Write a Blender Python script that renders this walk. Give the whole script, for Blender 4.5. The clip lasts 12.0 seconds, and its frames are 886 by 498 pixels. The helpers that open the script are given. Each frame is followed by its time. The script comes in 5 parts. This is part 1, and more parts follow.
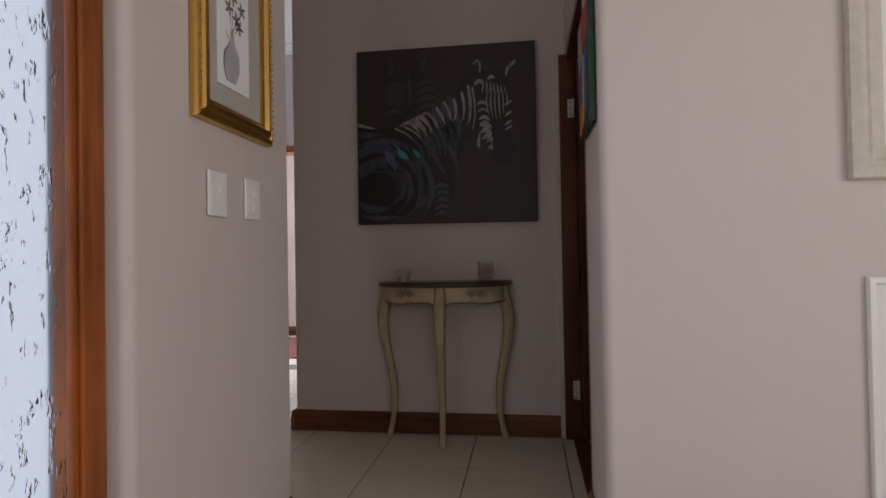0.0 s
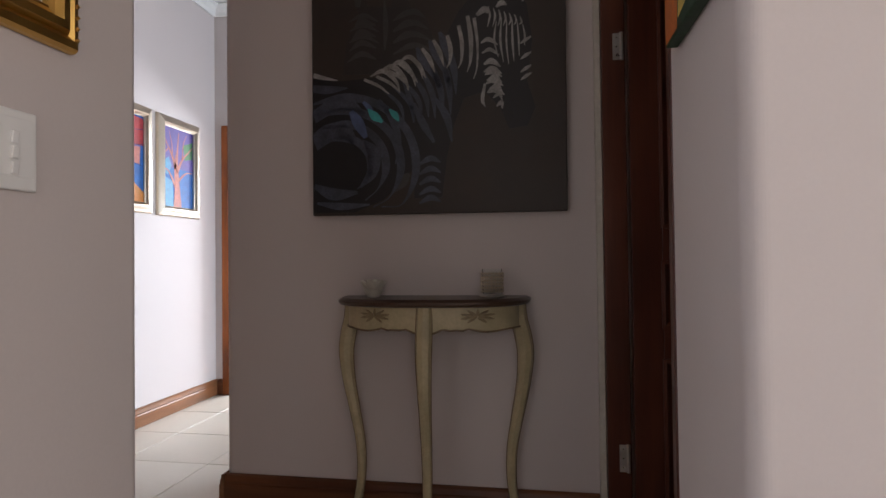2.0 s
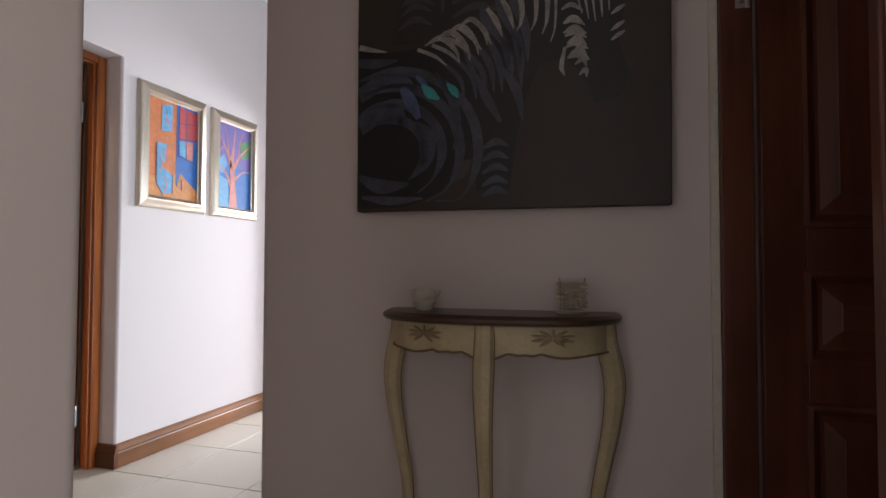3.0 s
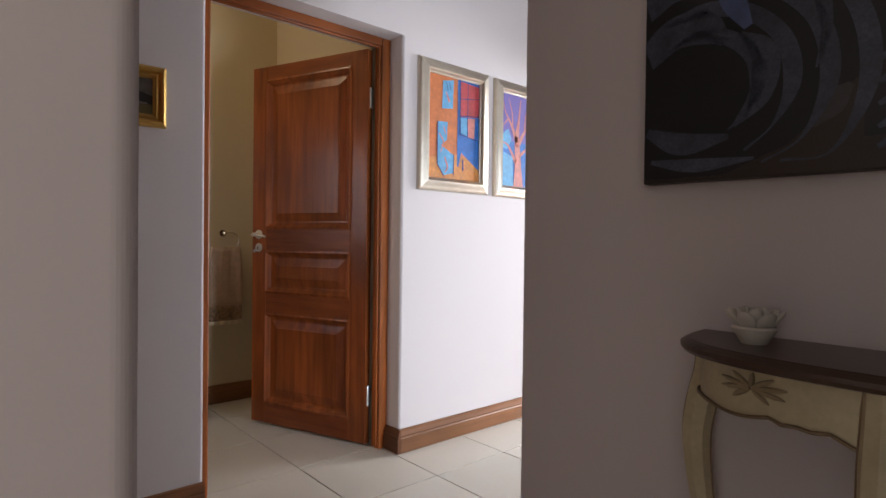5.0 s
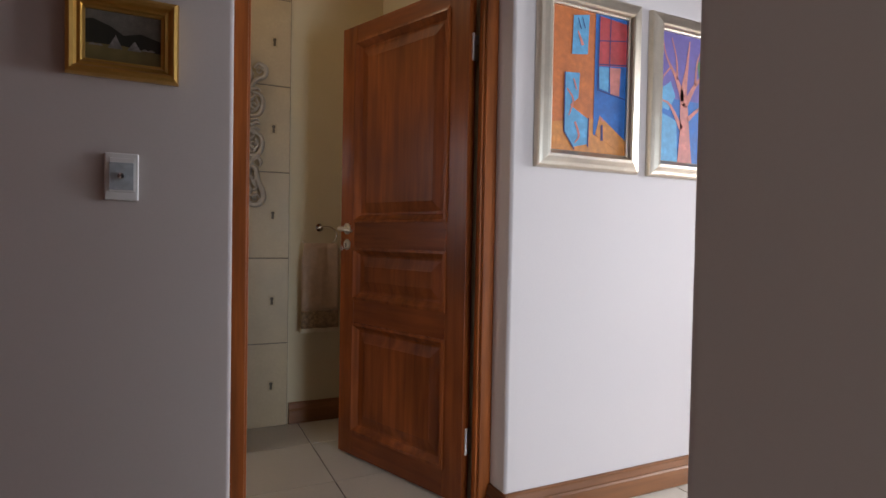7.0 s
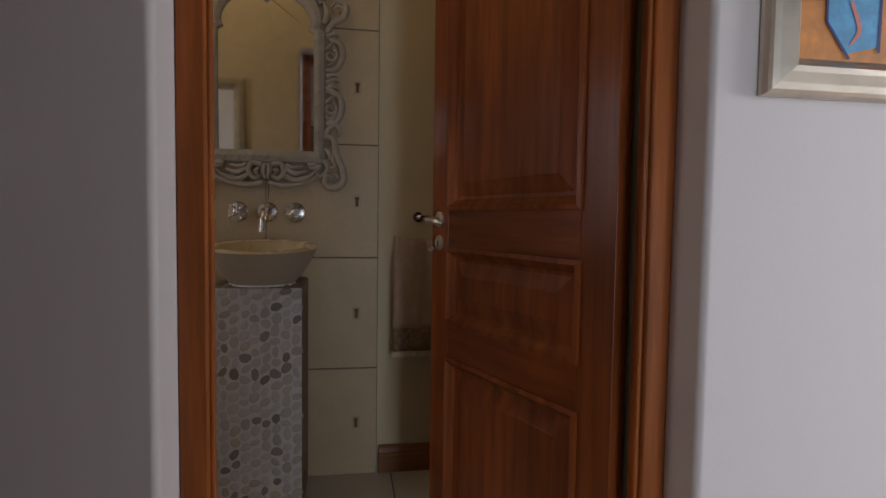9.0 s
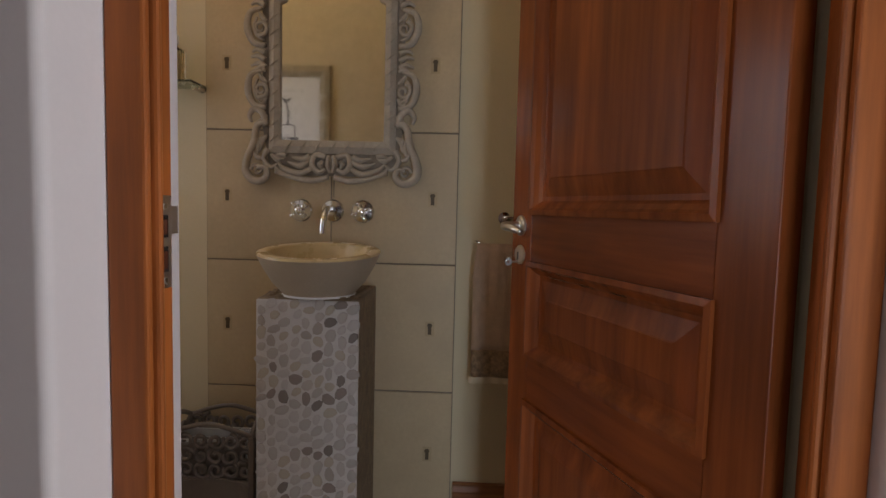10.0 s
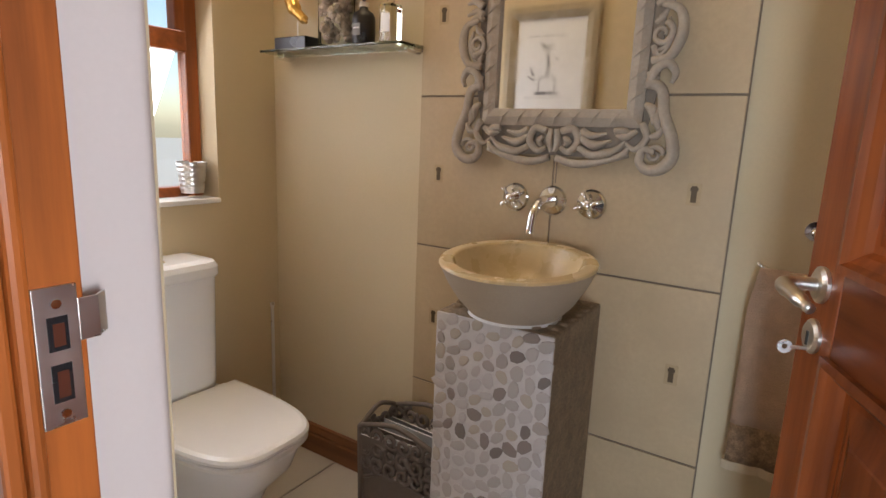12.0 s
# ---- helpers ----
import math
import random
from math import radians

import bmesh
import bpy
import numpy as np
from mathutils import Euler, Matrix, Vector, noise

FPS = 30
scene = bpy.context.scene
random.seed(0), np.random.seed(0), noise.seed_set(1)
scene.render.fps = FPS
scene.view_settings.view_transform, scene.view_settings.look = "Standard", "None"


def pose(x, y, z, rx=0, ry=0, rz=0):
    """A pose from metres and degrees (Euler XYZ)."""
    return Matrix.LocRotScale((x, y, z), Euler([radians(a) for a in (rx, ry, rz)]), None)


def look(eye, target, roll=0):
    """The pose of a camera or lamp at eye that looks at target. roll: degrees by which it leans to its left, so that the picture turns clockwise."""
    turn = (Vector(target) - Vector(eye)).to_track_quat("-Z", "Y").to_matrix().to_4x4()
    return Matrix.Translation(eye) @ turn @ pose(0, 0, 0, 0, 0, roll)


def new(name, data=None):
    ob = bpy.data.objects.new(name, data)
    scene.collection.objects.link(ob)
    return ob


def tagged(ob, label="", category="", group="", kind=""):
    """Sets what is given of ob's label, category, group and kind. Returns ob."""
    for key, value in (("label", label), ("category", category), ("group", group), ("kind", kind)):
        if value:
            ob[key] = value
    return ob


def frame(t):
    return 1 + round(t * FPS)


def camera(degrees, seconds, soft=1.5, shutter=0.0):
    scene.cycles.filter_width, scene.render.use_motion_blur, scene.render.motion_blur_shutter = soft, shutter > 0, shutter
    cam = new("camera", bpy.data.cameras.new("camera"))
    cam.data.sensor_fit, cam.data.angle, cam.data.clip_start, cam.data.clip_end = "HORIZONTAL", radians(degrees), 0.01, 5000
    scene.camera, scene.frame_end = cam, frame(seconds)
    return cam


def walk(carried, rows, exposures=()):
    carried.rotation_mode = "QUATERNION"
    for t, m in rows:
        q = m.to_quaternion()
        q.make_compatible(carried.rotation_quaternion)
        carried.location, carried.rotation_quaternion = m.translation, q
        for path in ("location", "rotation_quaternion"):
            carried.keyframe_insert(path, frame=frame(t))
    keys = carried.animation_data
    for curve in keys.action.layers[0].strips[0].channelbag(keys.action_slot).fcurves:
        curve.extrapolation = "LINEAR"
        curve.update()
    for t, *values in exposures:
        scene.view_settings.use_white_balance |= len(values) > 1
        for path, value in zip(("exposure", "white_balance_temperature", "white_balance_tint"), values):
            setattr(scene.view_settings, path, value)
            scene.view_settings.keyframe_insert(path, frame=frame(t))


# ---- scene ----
cam = camera(76.9, 12.0)
PATH = [
    (0, (0.162, 0.367, 1.002), (-0.134, 2.345, 1.031), -1.0),
    (0.5, (0.141, 0.614, 0.99), (-0.157, 2.592, 1.019), -0.8),
    (1, (0.124, 0.859, 0.994), (-0.179, 2.836, 1.021), -0.7),
    (1.5, (0.115, 1.093, 1.004), (-0.2, 3.068, 1.036), -0.6),
    (2, (0.11, 1.315, 1.016), (-0.224, 3.286, 1.05), -0.7),
    (2.5, (0.091, 1.523, 0.996), (-0.327, 3.478, 1.06), -0.2),
    (4.5, (-0.051, 2.145, 1.071), (-1.363, 3.655, 1.05), 0.1),
    (5, (-0.113, 2.242, 1.057), (-1.612, 3.565, 1.031), 0.7),
    (5.5, (-0.222, 2.356, 1.057), (-1.826, 3.55, 1.018), 1.0),
    (6, (-0.332, 2.482, 1.059), (-2.011, 3.568, 1.01), 1.3),
    (6.5, (-0.46, 2.647, 1.056), (-2.202, 3.629, 1.005), 1.3),
    (6.7, (-0.517, 2.72, 1.053), (-2.285, 3.653, 1.007), 1.2),
    (8.3, (-1.115, 3.164, 1.101), (-3.026, 3.749, 1.009), 0.7),
    (8.5, (-1.199, 3.2, 1.098), (-3.128, 3.718, 1.002), 0.7),
    (9, (-1.397, 3.273, 1.089), (-3.367, 3.604, 0.981), 0.8),
    (9.5, (-1.585, 3.336, 1.085), (-3.575, 3.484, 0.963), 1.3),
    (10, (-1.757, 3.419, 1.126), (-3.75, 3.344, 0.98), 1.4),
    (10.5, (-1.898, 3.476, 1.17), (-3.856, 3.103, 1.003), 1.5),
    (11, (-2.038, 3.512, 1.198), (-3.938, 2.917, 1.006), 1.7),
    (11.5, (-2.17, 3.527, 1.231), (-3.963, 2.682, 0.963), 1.9),
    (12, (-2.283, 3.529, 1.267), (-3.932, 2.469, 0.874), 2.3),
]
EXPOSURES = [(0, -0.35), (1, -0.05), (2.5, -0.05), (4.5, -0.1), (5.5, -0.05), (6.5, -0.2), (8.5, -1.05), (9.5, -0.75), (10.5, 0.1), (11.5, 0.45), (12, 0.7)]
walk(cam, [(t, look(eye, target, roll)) for t, eye, target, roll in PATH], EXPOSURES)

# ---- light ----
world = bpy.data.worlds.new("daylight")
scene.world = world
world.use_nodes = True
wn = world.node_tree
sky = wn.nodes.new("ShaderNodeTexSky")
sky.sky_type, sky.sun_disc = "NISHITA", False
sky.sun_elevation, sky.sun_rotation = radians(58), radians(265)
wn.links.new(sky.outputs[0], wn.nodes["Background"].inputs[0])
wn.nodes["Background"].inputs[1].default_value = 0.12
sun = new("sun", bpy.data.lights.new("sun", "SUN"))
sun.data.energy, sun.data.angle, sun.data.color = 2.5, radians(0.5), (1.0, 0.95, 0.88)
sun.matrix_world = look((0, 0, 0), (0.53, 0.05, -0.85))


def window_light(name, eye, target, w, h, watts, colour):
    lamp = new(name, bpy.data.lights.new(name, "AREA"))
    lamp.data.shape, lamp.data.size, lamp.data.size_y = "RECTANGLE", w, h
    lamp.data.energy, lamp.data.color = watts, colour
    lamp.matrix_world = look(eye, target)
    return lamp


window_light("window_light_garden", (1.62, 4.5, 0.70), (-2.3, 4.7, 0.10), 1.0, 1.3, 98, (0.72, 0.84, 1.0))
window_light("window_light_foyer", (1.0, -2.18, 1.5), (0.6, 2.0, 1.2), 1.7, 1.2, 13, (1.0, 0.925, 0.90))
# added fill from an unseen east opening, brightens the switch wall
window_light("window_light_foyer_east", (2.70, 0.1, 1.5), (-0.7, 0.9, 1.1), 1.7, 1.2, 37, (1.0, 0.925, 0.90))
window_light("window_light_foyer_west", (-0.866, 0.80, 1.175), (1.0, 0.80, 1.175), 1.27, 2.2, 9, (1.0, 0.94, 0.92))
window_light("window_light_toilet", (-3.16, 1.65, 1.47), (-3.16, 3.0, 0.55), 0.55, 0.8, 5.0, (0.95, 0.92, 1.0))
window_light("window_light_north", (-1.15, 7.42, 1.45), (-1.75, 5.0, 0.8), 1.5, 1.3, 190, (0.85, 0.91, 1.0))
# warm downlight over the basin, whose shadows hang under the shelf
downlight = new("downlight_bulb", bpy.data.lights.new("downlight_bulb", "POINT"))
downlight.data.energy, downlight.data.color, downlight.data.shadow_soft_size = 9, (1.0, 0.80, 0.52), 0.04
downlight.location = (-3.18, 2.50, 2.84)

# ---- building helpers ----
POSE = {}


def thing(name, label, category, m=None, group="", kind=""):
    ob = new(name)
    ob.empty_display_size = 0.05
    POSE[ob] = m or Matrix()
    ob.matrix_world = POSE[ob]
    return tagged(ob, label, category, group, kind)


def part(name, bm, material, parent=None, label="", smooth=False, kind=""):
    """One mesh object from a bmesh in the local space of its thing."""
    me = bpy.data.meshes.new(name)
    bmesh.ops.recalc_face_normals(bm, faces=bm.faces)
    bm.to_mesh(me)
    bm.free()
    if smooth:
        for p in me.polygons:
            p.use_smooth = True
    me.materials.append(material)
    ob = new(name, me)
    if parent:
        ob.parent = parent
    POSE[ob] = Matrix()
    return tagged(ob, label, kind=kind)


def box(x0, x1, y0, y1, z0, z1, r=0.0, seg=2, bm=None, upright=False):
    """A box, its edges rounded by r; upright: the vertical edges alone."""
    one = bmesh.new()
    vs = [one.verts.new((x, y, z)) for x in (x0, x1) for y in (y0, y1) for z in (z0, z1)]
    for f in ((0, 1, 3, 2), (4, 6, 7, 5), (0, 4, 5, 1), (2, 3, 7, 6), (0, 2, 6, 4), (1, 5, 7, 3)):
        one.faces.new([vs[i] for i in f])
    if r:
        edges = [e for e in one.edges if not upright or abs(e.verts[0].co.z - e.verts[1].co.z) > 1e-6]
        bmesh.ops.bevel(one, geom=edges, offset=r, segments=seg, affect="EDGES", profile=0.5)
    return join(bm, one)


def join(bm, one):
    if bm is None:
        return one
    me = bpy.data.meshes.new("tmp")
    one.to_mesh(me)
    one.free()
    bm.from_mesh(me)
    bpy.data.meshes.remove(me)
    return bm


def moved(bm, m):
    bmesh.ops.transform(bm, matrix=m, verts=bm.verts)
    return bm


def tube(pts, radii, seg=8, bm=None, flat=1.0, normal=None):
    """A round bar along points; radii a number or one for each point; flat squeezes it along normal."""
    one = bmesh.new()
    pts = [Vector(p) for p in pts]
    n = len(pts)
    radii = [radii] * n if isinstance(radii, (int, float)) else list(radii)
    rings, side = [], None
    for i, p in enumerate(pts):
        d = (pts[min(i + 1, n - 1)] - pts[max(i - 1, 0)]).normalized()
        if normal is not None:
            up = Vector(normal)
            side = d.cross(up).normalized()
        else:
            ref = side if side is not None else (Vector((0, 0, 1)) if abs(d.z) < 0.9 else Vector((1, 0, 0)))
            side = (ref - d * ref.dot(d)).normalized()
            up = d.cross(side)
        rings.append([one.verts.new(p + (side * math.cos(a) + up * math.sin(a) * flat) * radii[i])
                      for a in (2 * math.pi * k / seg for k in range(seg))])
    for a, b in zip(rings, rings[1:]):
        for k in range(seg):
            one.faces.new((a[k], a[(k + 1) % seg], b[(k + 1) % seg], b[k]))
    one.faces.new(rings[0][::-1])
    one.faces.new(rings[-1])
    return join(bm, one)


def lathe(profile, seg=32, bm=None, at=(0, 0, 0)):
    """A solid of revolution round z from (radius, height) pairs."""
    one = bmesh.new()
    rings = []
    for r, z in profile:
        if r < 1e-5:
            rings.append([one.verts.new((at[0], at[1], at[2] + z))])
        else:
            rings.append([one.verts.new((at[0] + r * math.cos(2 * math.pi * k / seg), at[1] + r * math.sin(2 * math.pi * k / seg), at[2] + z)) for k in range(seg)])
    for a, b in zip(rings, rings[1:]):
        for k in range(seg):
            j = (k + 1) % seg
            if len(a) == 1 and len(b) > 1:
                one.faces.new((a[0], b[k], b[j]))
            elif len(b) == 1 and len(a) > 1:
                one.faces.new((a[k], a[j], b[0]))
            elif len(a) > 1:
                one.faces.new((a[k], a[j], b[j], b[k]))
    return join(bm, one)


def prism(outline, depth, bm=None, r=0.0):
    """An outline in x, z pushed along y from 0 to depth."""
    one = bmesh.new()
    a = [one.verts.new((x, 0, z)) for x, z in outline]
    b = [one.verts.new((x, depth, z)) for x, z in outline]
    fa, fb = one.faces.new(a), one.faces.new(b[::-1])
    for i in range(len(a)):
        j = (i + 1) % len(a)
        one.faces.new((a[i], b[i], b[j], a[j]))
    if r:
        bmesh.ops.bevel(one, geom=[e for e in one.edges if abs(e.verts[0].co.y - e.verts[1].co.y) < 1e-6], offset=r, segments=2, affect="EDGES", profile=0.5)
    bmesh.ops.triangulate(one, faces=[f for f in one.faces if len(f.verts) > 4])
    return join(bm, one)


def spline(ctrl, n=8):
    """Points on a smooth line through the control tuples."""
    c = [Vector(p) for p in ctrl]
    c = [c[0] * 2 - c[1]] + c + [c[-1] * 2 - c[-2]]
    out = []
    for i in range(1, len(c) - 2):
        for k in range(n):
            t = k / n
            out.append(0.5 * (2 * c[i] + (c[i + 1] - c[i - 1]) * t + (2 * c[i - 1] - 5 * c[i] + 4 * c[i + 1] - c[i + 2]) * t * t + (3 * c[i] - c[i - 1] - 3 * c[i + 1] + c[i + 2]) * t ** 3))
    out.append(c[-2])
    return out


# ---- materials ----
def nodes_of(name, rough, metal=0.0):
    m = bpy.data.materials.new(name)
    m.use_nodes = True
    nt = m.node_tree
    b = nt.nodes["Principled BSDF"]
    b.inputs["Roughness"].default_value, b.inputs["Metallic"].default_value = rough, metal
    return m, nt, b


def noise_node(nt, scale, detail=4, stretch=(1, 1, 1), rough=0.55, placed=False):
    tc, mp, nz = nt.nodes.new("ShaderNodeTexCoord"), nt.nodes.new("ShaderNodeMapping"), nt.nodes.new("ShaderNodeTexNoise")
    mp.inputs["Scale"].default_value = stretch
    nz.inputs["Scale"].default_value, nz.inputs["Detail"].default_value, nz.inputs["Roughness"].default_value = scale, detail, rough
    source = nt.nodes.new("ShaderNodeNewGeometry").outputs["Position"] if placed else tc.outputs["Object"]
    nt.links.new(source, mp.inputs[0])
    nt.links.new(mp.outputs[0], nz.inputs[0])
    return nz


def ramp_node(nt, source, stops):
    rp = nt.nodes.new("ShaderNodeValToRGB")
    el = rp.color_ramp.elements
    el[0].position, el[0].color = stops[0][0], (*stops[0][1], 1)
    el[1].position, el[1].color = stops[-1][0], (*stops[-1][1], 1)
    for p, c in stops[1:-1]:
        el.new(p).color = (*c, 1)
    nt.links.new(source, rp.inputs[0])
    return rp


def tint(c, k):
    return tuple(min(1, v * k) for v in c)


def mixed(nt, a, b, fac, mode="MIX"):
    mx = nt.nodes.new("ShaderNodeMix")
    mx.data_type, mx.blend_type = "RGBA", mode
    for v, i in ((fac, 0), (a, 6), (b, 7)):
        if isinstance(v, (int, float)):
            mx.inputs[i].default_value = v
        elif isinstance(v, tuple):
            mx.inputs[i].default_value = (*v, 1)
        else:
            nt.links.new(v, mx.inputs[i])
    return mx.outputs[2]


def bumped(nt, b, height, strength, distance):
    bp = nt.nodes.new("ShaderNodeBump")
    bp.inputs["Strength"].default_value, bp.inputs["Distance"].default_value = strength, distance
    nt.links.new(height, bp.inputs["Height"])
    nt.links.new(bp.outputs[0], b.inputs["Normal"])


def plain(name, colour, rough=0.6, metal=0.0, vary=0.08, scale=4.0, fine=60.0, bump=0.15, depth=0.002, random_vary=0.0, placed=False):
    """Paint, stone, china: two scales of mottling and a fine relief."""
    m, nt, b = nodes_of(name, rough, metal)
    big, small = noise_node(nt, scale, placed=placed), noise_node(nt, fine, 3, placed=placed)
    rp = ramp_node(nt, big.outputs[0], [(0.3, tint(colour, 1 - vary)), (0.7, tint(colour, 1 + vary))])
    col = mixed(nt, rp.outputs[0], tint(colour, 1 - 1.5 * vary), small.outputs[0])
    if random_vary:
        oi = nt.nodes.new("ShaderNodeObjectInfo")
        r2 = ramp_node(nt, oi.outputs["Random"], [(0, (1 - random_vary,) * 3), (1, (1 + random_vary,) * 3)])
        col = mixed(nt, col, r2.outputs[0], 1.0, "MULTIPLY")
    nt.links.new(col, b.inputs["Base Color"])
    rr = ramp_node(nt, big.outputs[0], [(0.3, (max(0, rough - 0.06),) * 3), (0.7, (min(1, rough + 0.06),) * 3)])
    nt.links.new(rr.outputs[0], b.inputs["Roughness"])
    if bump:
        bumped(nt, b, small.outputs[0], bump, depth)
    return m


def wood(name, dark, light, rough=0.35, along="z", scale=3.0, coat=0.1):
    """Stained timber with its grain along one axis."""
    m, nt, b = nodes_of(name, rough)
    s = {"x": (0.06, 1, 1), "y": (1, 0.06, 1), "z": (1, 1, 0.06)}[along]
    grain = noise_node(nt, scale * 11, 7, s, 0.6)
    board = noise_node(nt, scale * 1.7, 3, tuple(max(v, 0.35) if v < 1 else 1 for v in s), 0.5)
    low, high = tuple(a * 0.68 + c * 0.32 for a, c in zip(dark, light)), tuple(a * 0.22 + c * 0.78 for a, c in zip(dark, light))
    rp = ramp_node(nt, grain.outputs[0], [(0.30, low), (0.5, tuple((a + c) / 2 for a, c in zip(low, high))), (0.70, high)])
    rb = ramp_node(nt, board.outputs[0], [(0.32, (0.55, 0.52, 0.50)), (0.68, (1.32, 1.28, 1.2))])
    nt.links.new(mixed(nt, rp.outputs[0], rb.outputs[0], 0.8, "MULTIPLY"), b.inputs["Base Color"])
    b.inputs["Coat Weight"].default_value, b.inputs["Coat Roughness"].default_value = coat, 0.3
    b.inputs["Specular IOR Level"].default_value = 0.3
    bumped(nt, b, grain.outputs[0], 0.12, 0.002)
    return m


def metal(name, colour, rough):
    m, nt, b = nodes_of(name, rough, 1.0)
    nz = noise_node(nt, 25)
    rp = ramp_node(nt, nz.outputs[0], [(0.3, tint(colour, 0.9)), (0.7, colour)])
    nt.links.new(rp.outputs[0], b.inputs["Base Color"])
    rr = ramp_node(nt, nz.outputs[0], [(0.3, (rough,) * 3), (0.7, (rough + 0.08,) * 3)])
    nt.links.new(rr.outputs[0], b.inputs["Roughness"])
    return m


def glass(name, colour=(1, 1, 1), rough=0.0, ior=1.45, bump=0.0):
    m, nt, b = nodes_of(name, rough)
    b.inputs["Base Color"].default_value = (*colour, 1)
    b.inputs["Transmission Weight"].default_value, b.inputs["IOR"].default_value = 1.0, ior
    if bump:
        nz = noise_node(nt, 48, 3, (1, 1, 0.45), 0.5)
        rp = ramp_node(nt, nz.outputs[0], [(0.60, (0, 0, 0)), (0.70, (1, 1, 1))])
        bumped(nt, b, rp.outputs[0], bump, 0.01)
    return m


def random_shades(name, stops, rough=0.6, fine=80.0):
    """A stone whose shade differs from piece to piece."""
    m, nt, b = nodes_of(name, rough)
    oi = nt.nodes.new("ShaderNodeObjectInfo")
    rp = ramp_node(nt, oi.outputs["Random"], stops)
    rp.color_ramp.interpolation = "CONSTANT"
    nz = noise_node(nt, fine, 4)
    rn = ramp_node(nt, nz.outputs[0], [(0.3, (0.85,) * 3), (0.7, (1.1,) * 3)])
    nt.links.new(mixed(nt, rp.outputs[0], rn.outputs[0], 1.0, "MULTIPLY"), b.inputs["Base Color"])
    bumped(nt, b, nz.outputs[0], 0.15, 0.001)
    return m


WALL = plain("wall_paint", (0.60, 0.537, 0.515), 0.75, vary=0.03, scale=1.2, fine=140, bump=0.08, depth=0.001)
CREAM = plain("cream_paint", (0.60, 0.495, 0.325), 0.75, vary=0.04, scale=1.5, fine=120, bump=0.1, depth=0.001)
CEIL = plain("ceiling_paint", (0.80, 0.78, 0.75), 0.85, vary=0.03)
TILE = plain("glazed_floor_tile", (0.61, 0.55, 0.465), 0.37, vary=0.05, scale=5, fine=45, bump=0.0, random_vary=0.03, placed=True)
GROUT = plain("floor_grout", (0.16, 0.13, 0.11), 0.9, vary=0.15, fine=200, bump=0.4)
STONE = plain("honed_stone_tile", (0.50, 0.375, 0.225), 0.5, vary=0.10, scale=6, fine=70, bump=0.12, random_vary=0.05)
JOINT = plain("dark_joint", (0.22, 0.17, 0.12), 0.9, vary=0.1)
DOORWOOD = wood("door_timber", (0.048, 0.010, 0.004), (0.34, 0.088, 0.020), 0.27, "z", 2.6)
RAILWOOD = wood("door_rail_timber", (0.048, 0.010, 0.004), (0.29, 0.072, 0.017), 0.27, "x", 2.6)
FRAMEWOOD = wood("frame_timber", (0.030, 0.005, 0.002), (0.52, 0.150, 0.032), 0.38, "z", 3.0)
HEADWOOD = wood("frame_head_timber", (0.070, 0.015, 0.005), (0.42, 0.120, 0.028), 0.38, "y", 3.0)
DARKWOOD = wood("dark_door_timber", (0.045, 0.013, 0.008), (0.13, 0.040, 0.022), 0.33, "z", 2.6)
# one skirting timber: shaded copy along x, lit copy along y
SKIRTX = wood("skirting_timber_x_shaded", (0.07, 0.022, 0.010), (0.20, 0.075, 0.03), 0.4, "x", 2.4)
SKIRTY = wood("skirting_timber_y_lit", (0.10, 0.036, 0.014), (0.30, 0.13, 0.055), 0.4, "y", 2.4)
CUPBOARD = wood("cupboard_veneer", (0.10, 0.035, 0.022), (0.20, 0.08, 0.05), 0.35, "z", 2.0)
BRASSY = metal("satin_nickel", (0.72, 0.68, 0.62), 0.28)
CHROME = metal("chrome", (0.86, 0.87, 0.88), 0.06)
STEEL = metal("brushed_steel", (0.76, 0.75, 0.73), 0.26)
PLASTIC = plain("white_plastic", (0.80, 0.79, 0.77), 0.35, vary=0.02, bump=0)
CHINA = plain("white_china", (0.86, 0.86, 0.86), 0.08, vary=0.015, bump=0)
CANVAS = plain("dark_canvas", (0.040, 0.027, 0.020), 0.55, vary=0.35, scale=5, fine=220, bump=0.4, depth=0.001)
BLACKPAINT = plain("black_brushwork", (0.008, 0.008, 0.010), 0.5, vary=0.3, scale=14, fine=160, bump=0.4, depth=0.001)
PALEPAINT = plain("pale_brushwork", (0.42, 0.40, 0.38), 0.5, vary=0.5, scale=18, fine=160, bump=0.4, depth=0.001)
GREYPAINT = plain("grey_brushwork", (0.075, 0.085, 0.12), 0.5, vary=0.5, scale=14, fine=160, bump=0.4, depth=0.001)
BROWNPAINT = plain("umber_brushwork", (0.028, 0.022, 0.019), 0.5, vary=0.4, scale=14, fine=160, bump=0.4, depth=0.001)
TEAL = plain("teal_brushwork", (0.05, 0.40, 0.42), 0.5, vary=0.3, scale=18, bump=0.2)
BLUEPAINT = plain("slate_blue_brushwork", (0.09, 0.13, 0.26), 0.5, vary=0.3, scale=18, bump=0.2)
CREAMWOOD = plain("distressed_cream_paint", (0.52, 0.44, 0.27), 0.45, vary=0.18, scale=14, fine=90, bump=0.1)
WALNUT = wood("walnut_top", (0.035, 0.020, 0.014), (0.10, 0.06, 0.042), 0.3, "x", 3.0)
TRIMBROWN = plain("brown_edge_paint", (0.22, 0.145, 0.075), 0.5, vary=0.25, scale=20)
GOLD = metal("gold_leaf", (0.72, 0.45, 0.13), 0.32)
ANTIQUE = metal("dark_gilding", (0.30, 0.16, 0.055), 0.42)
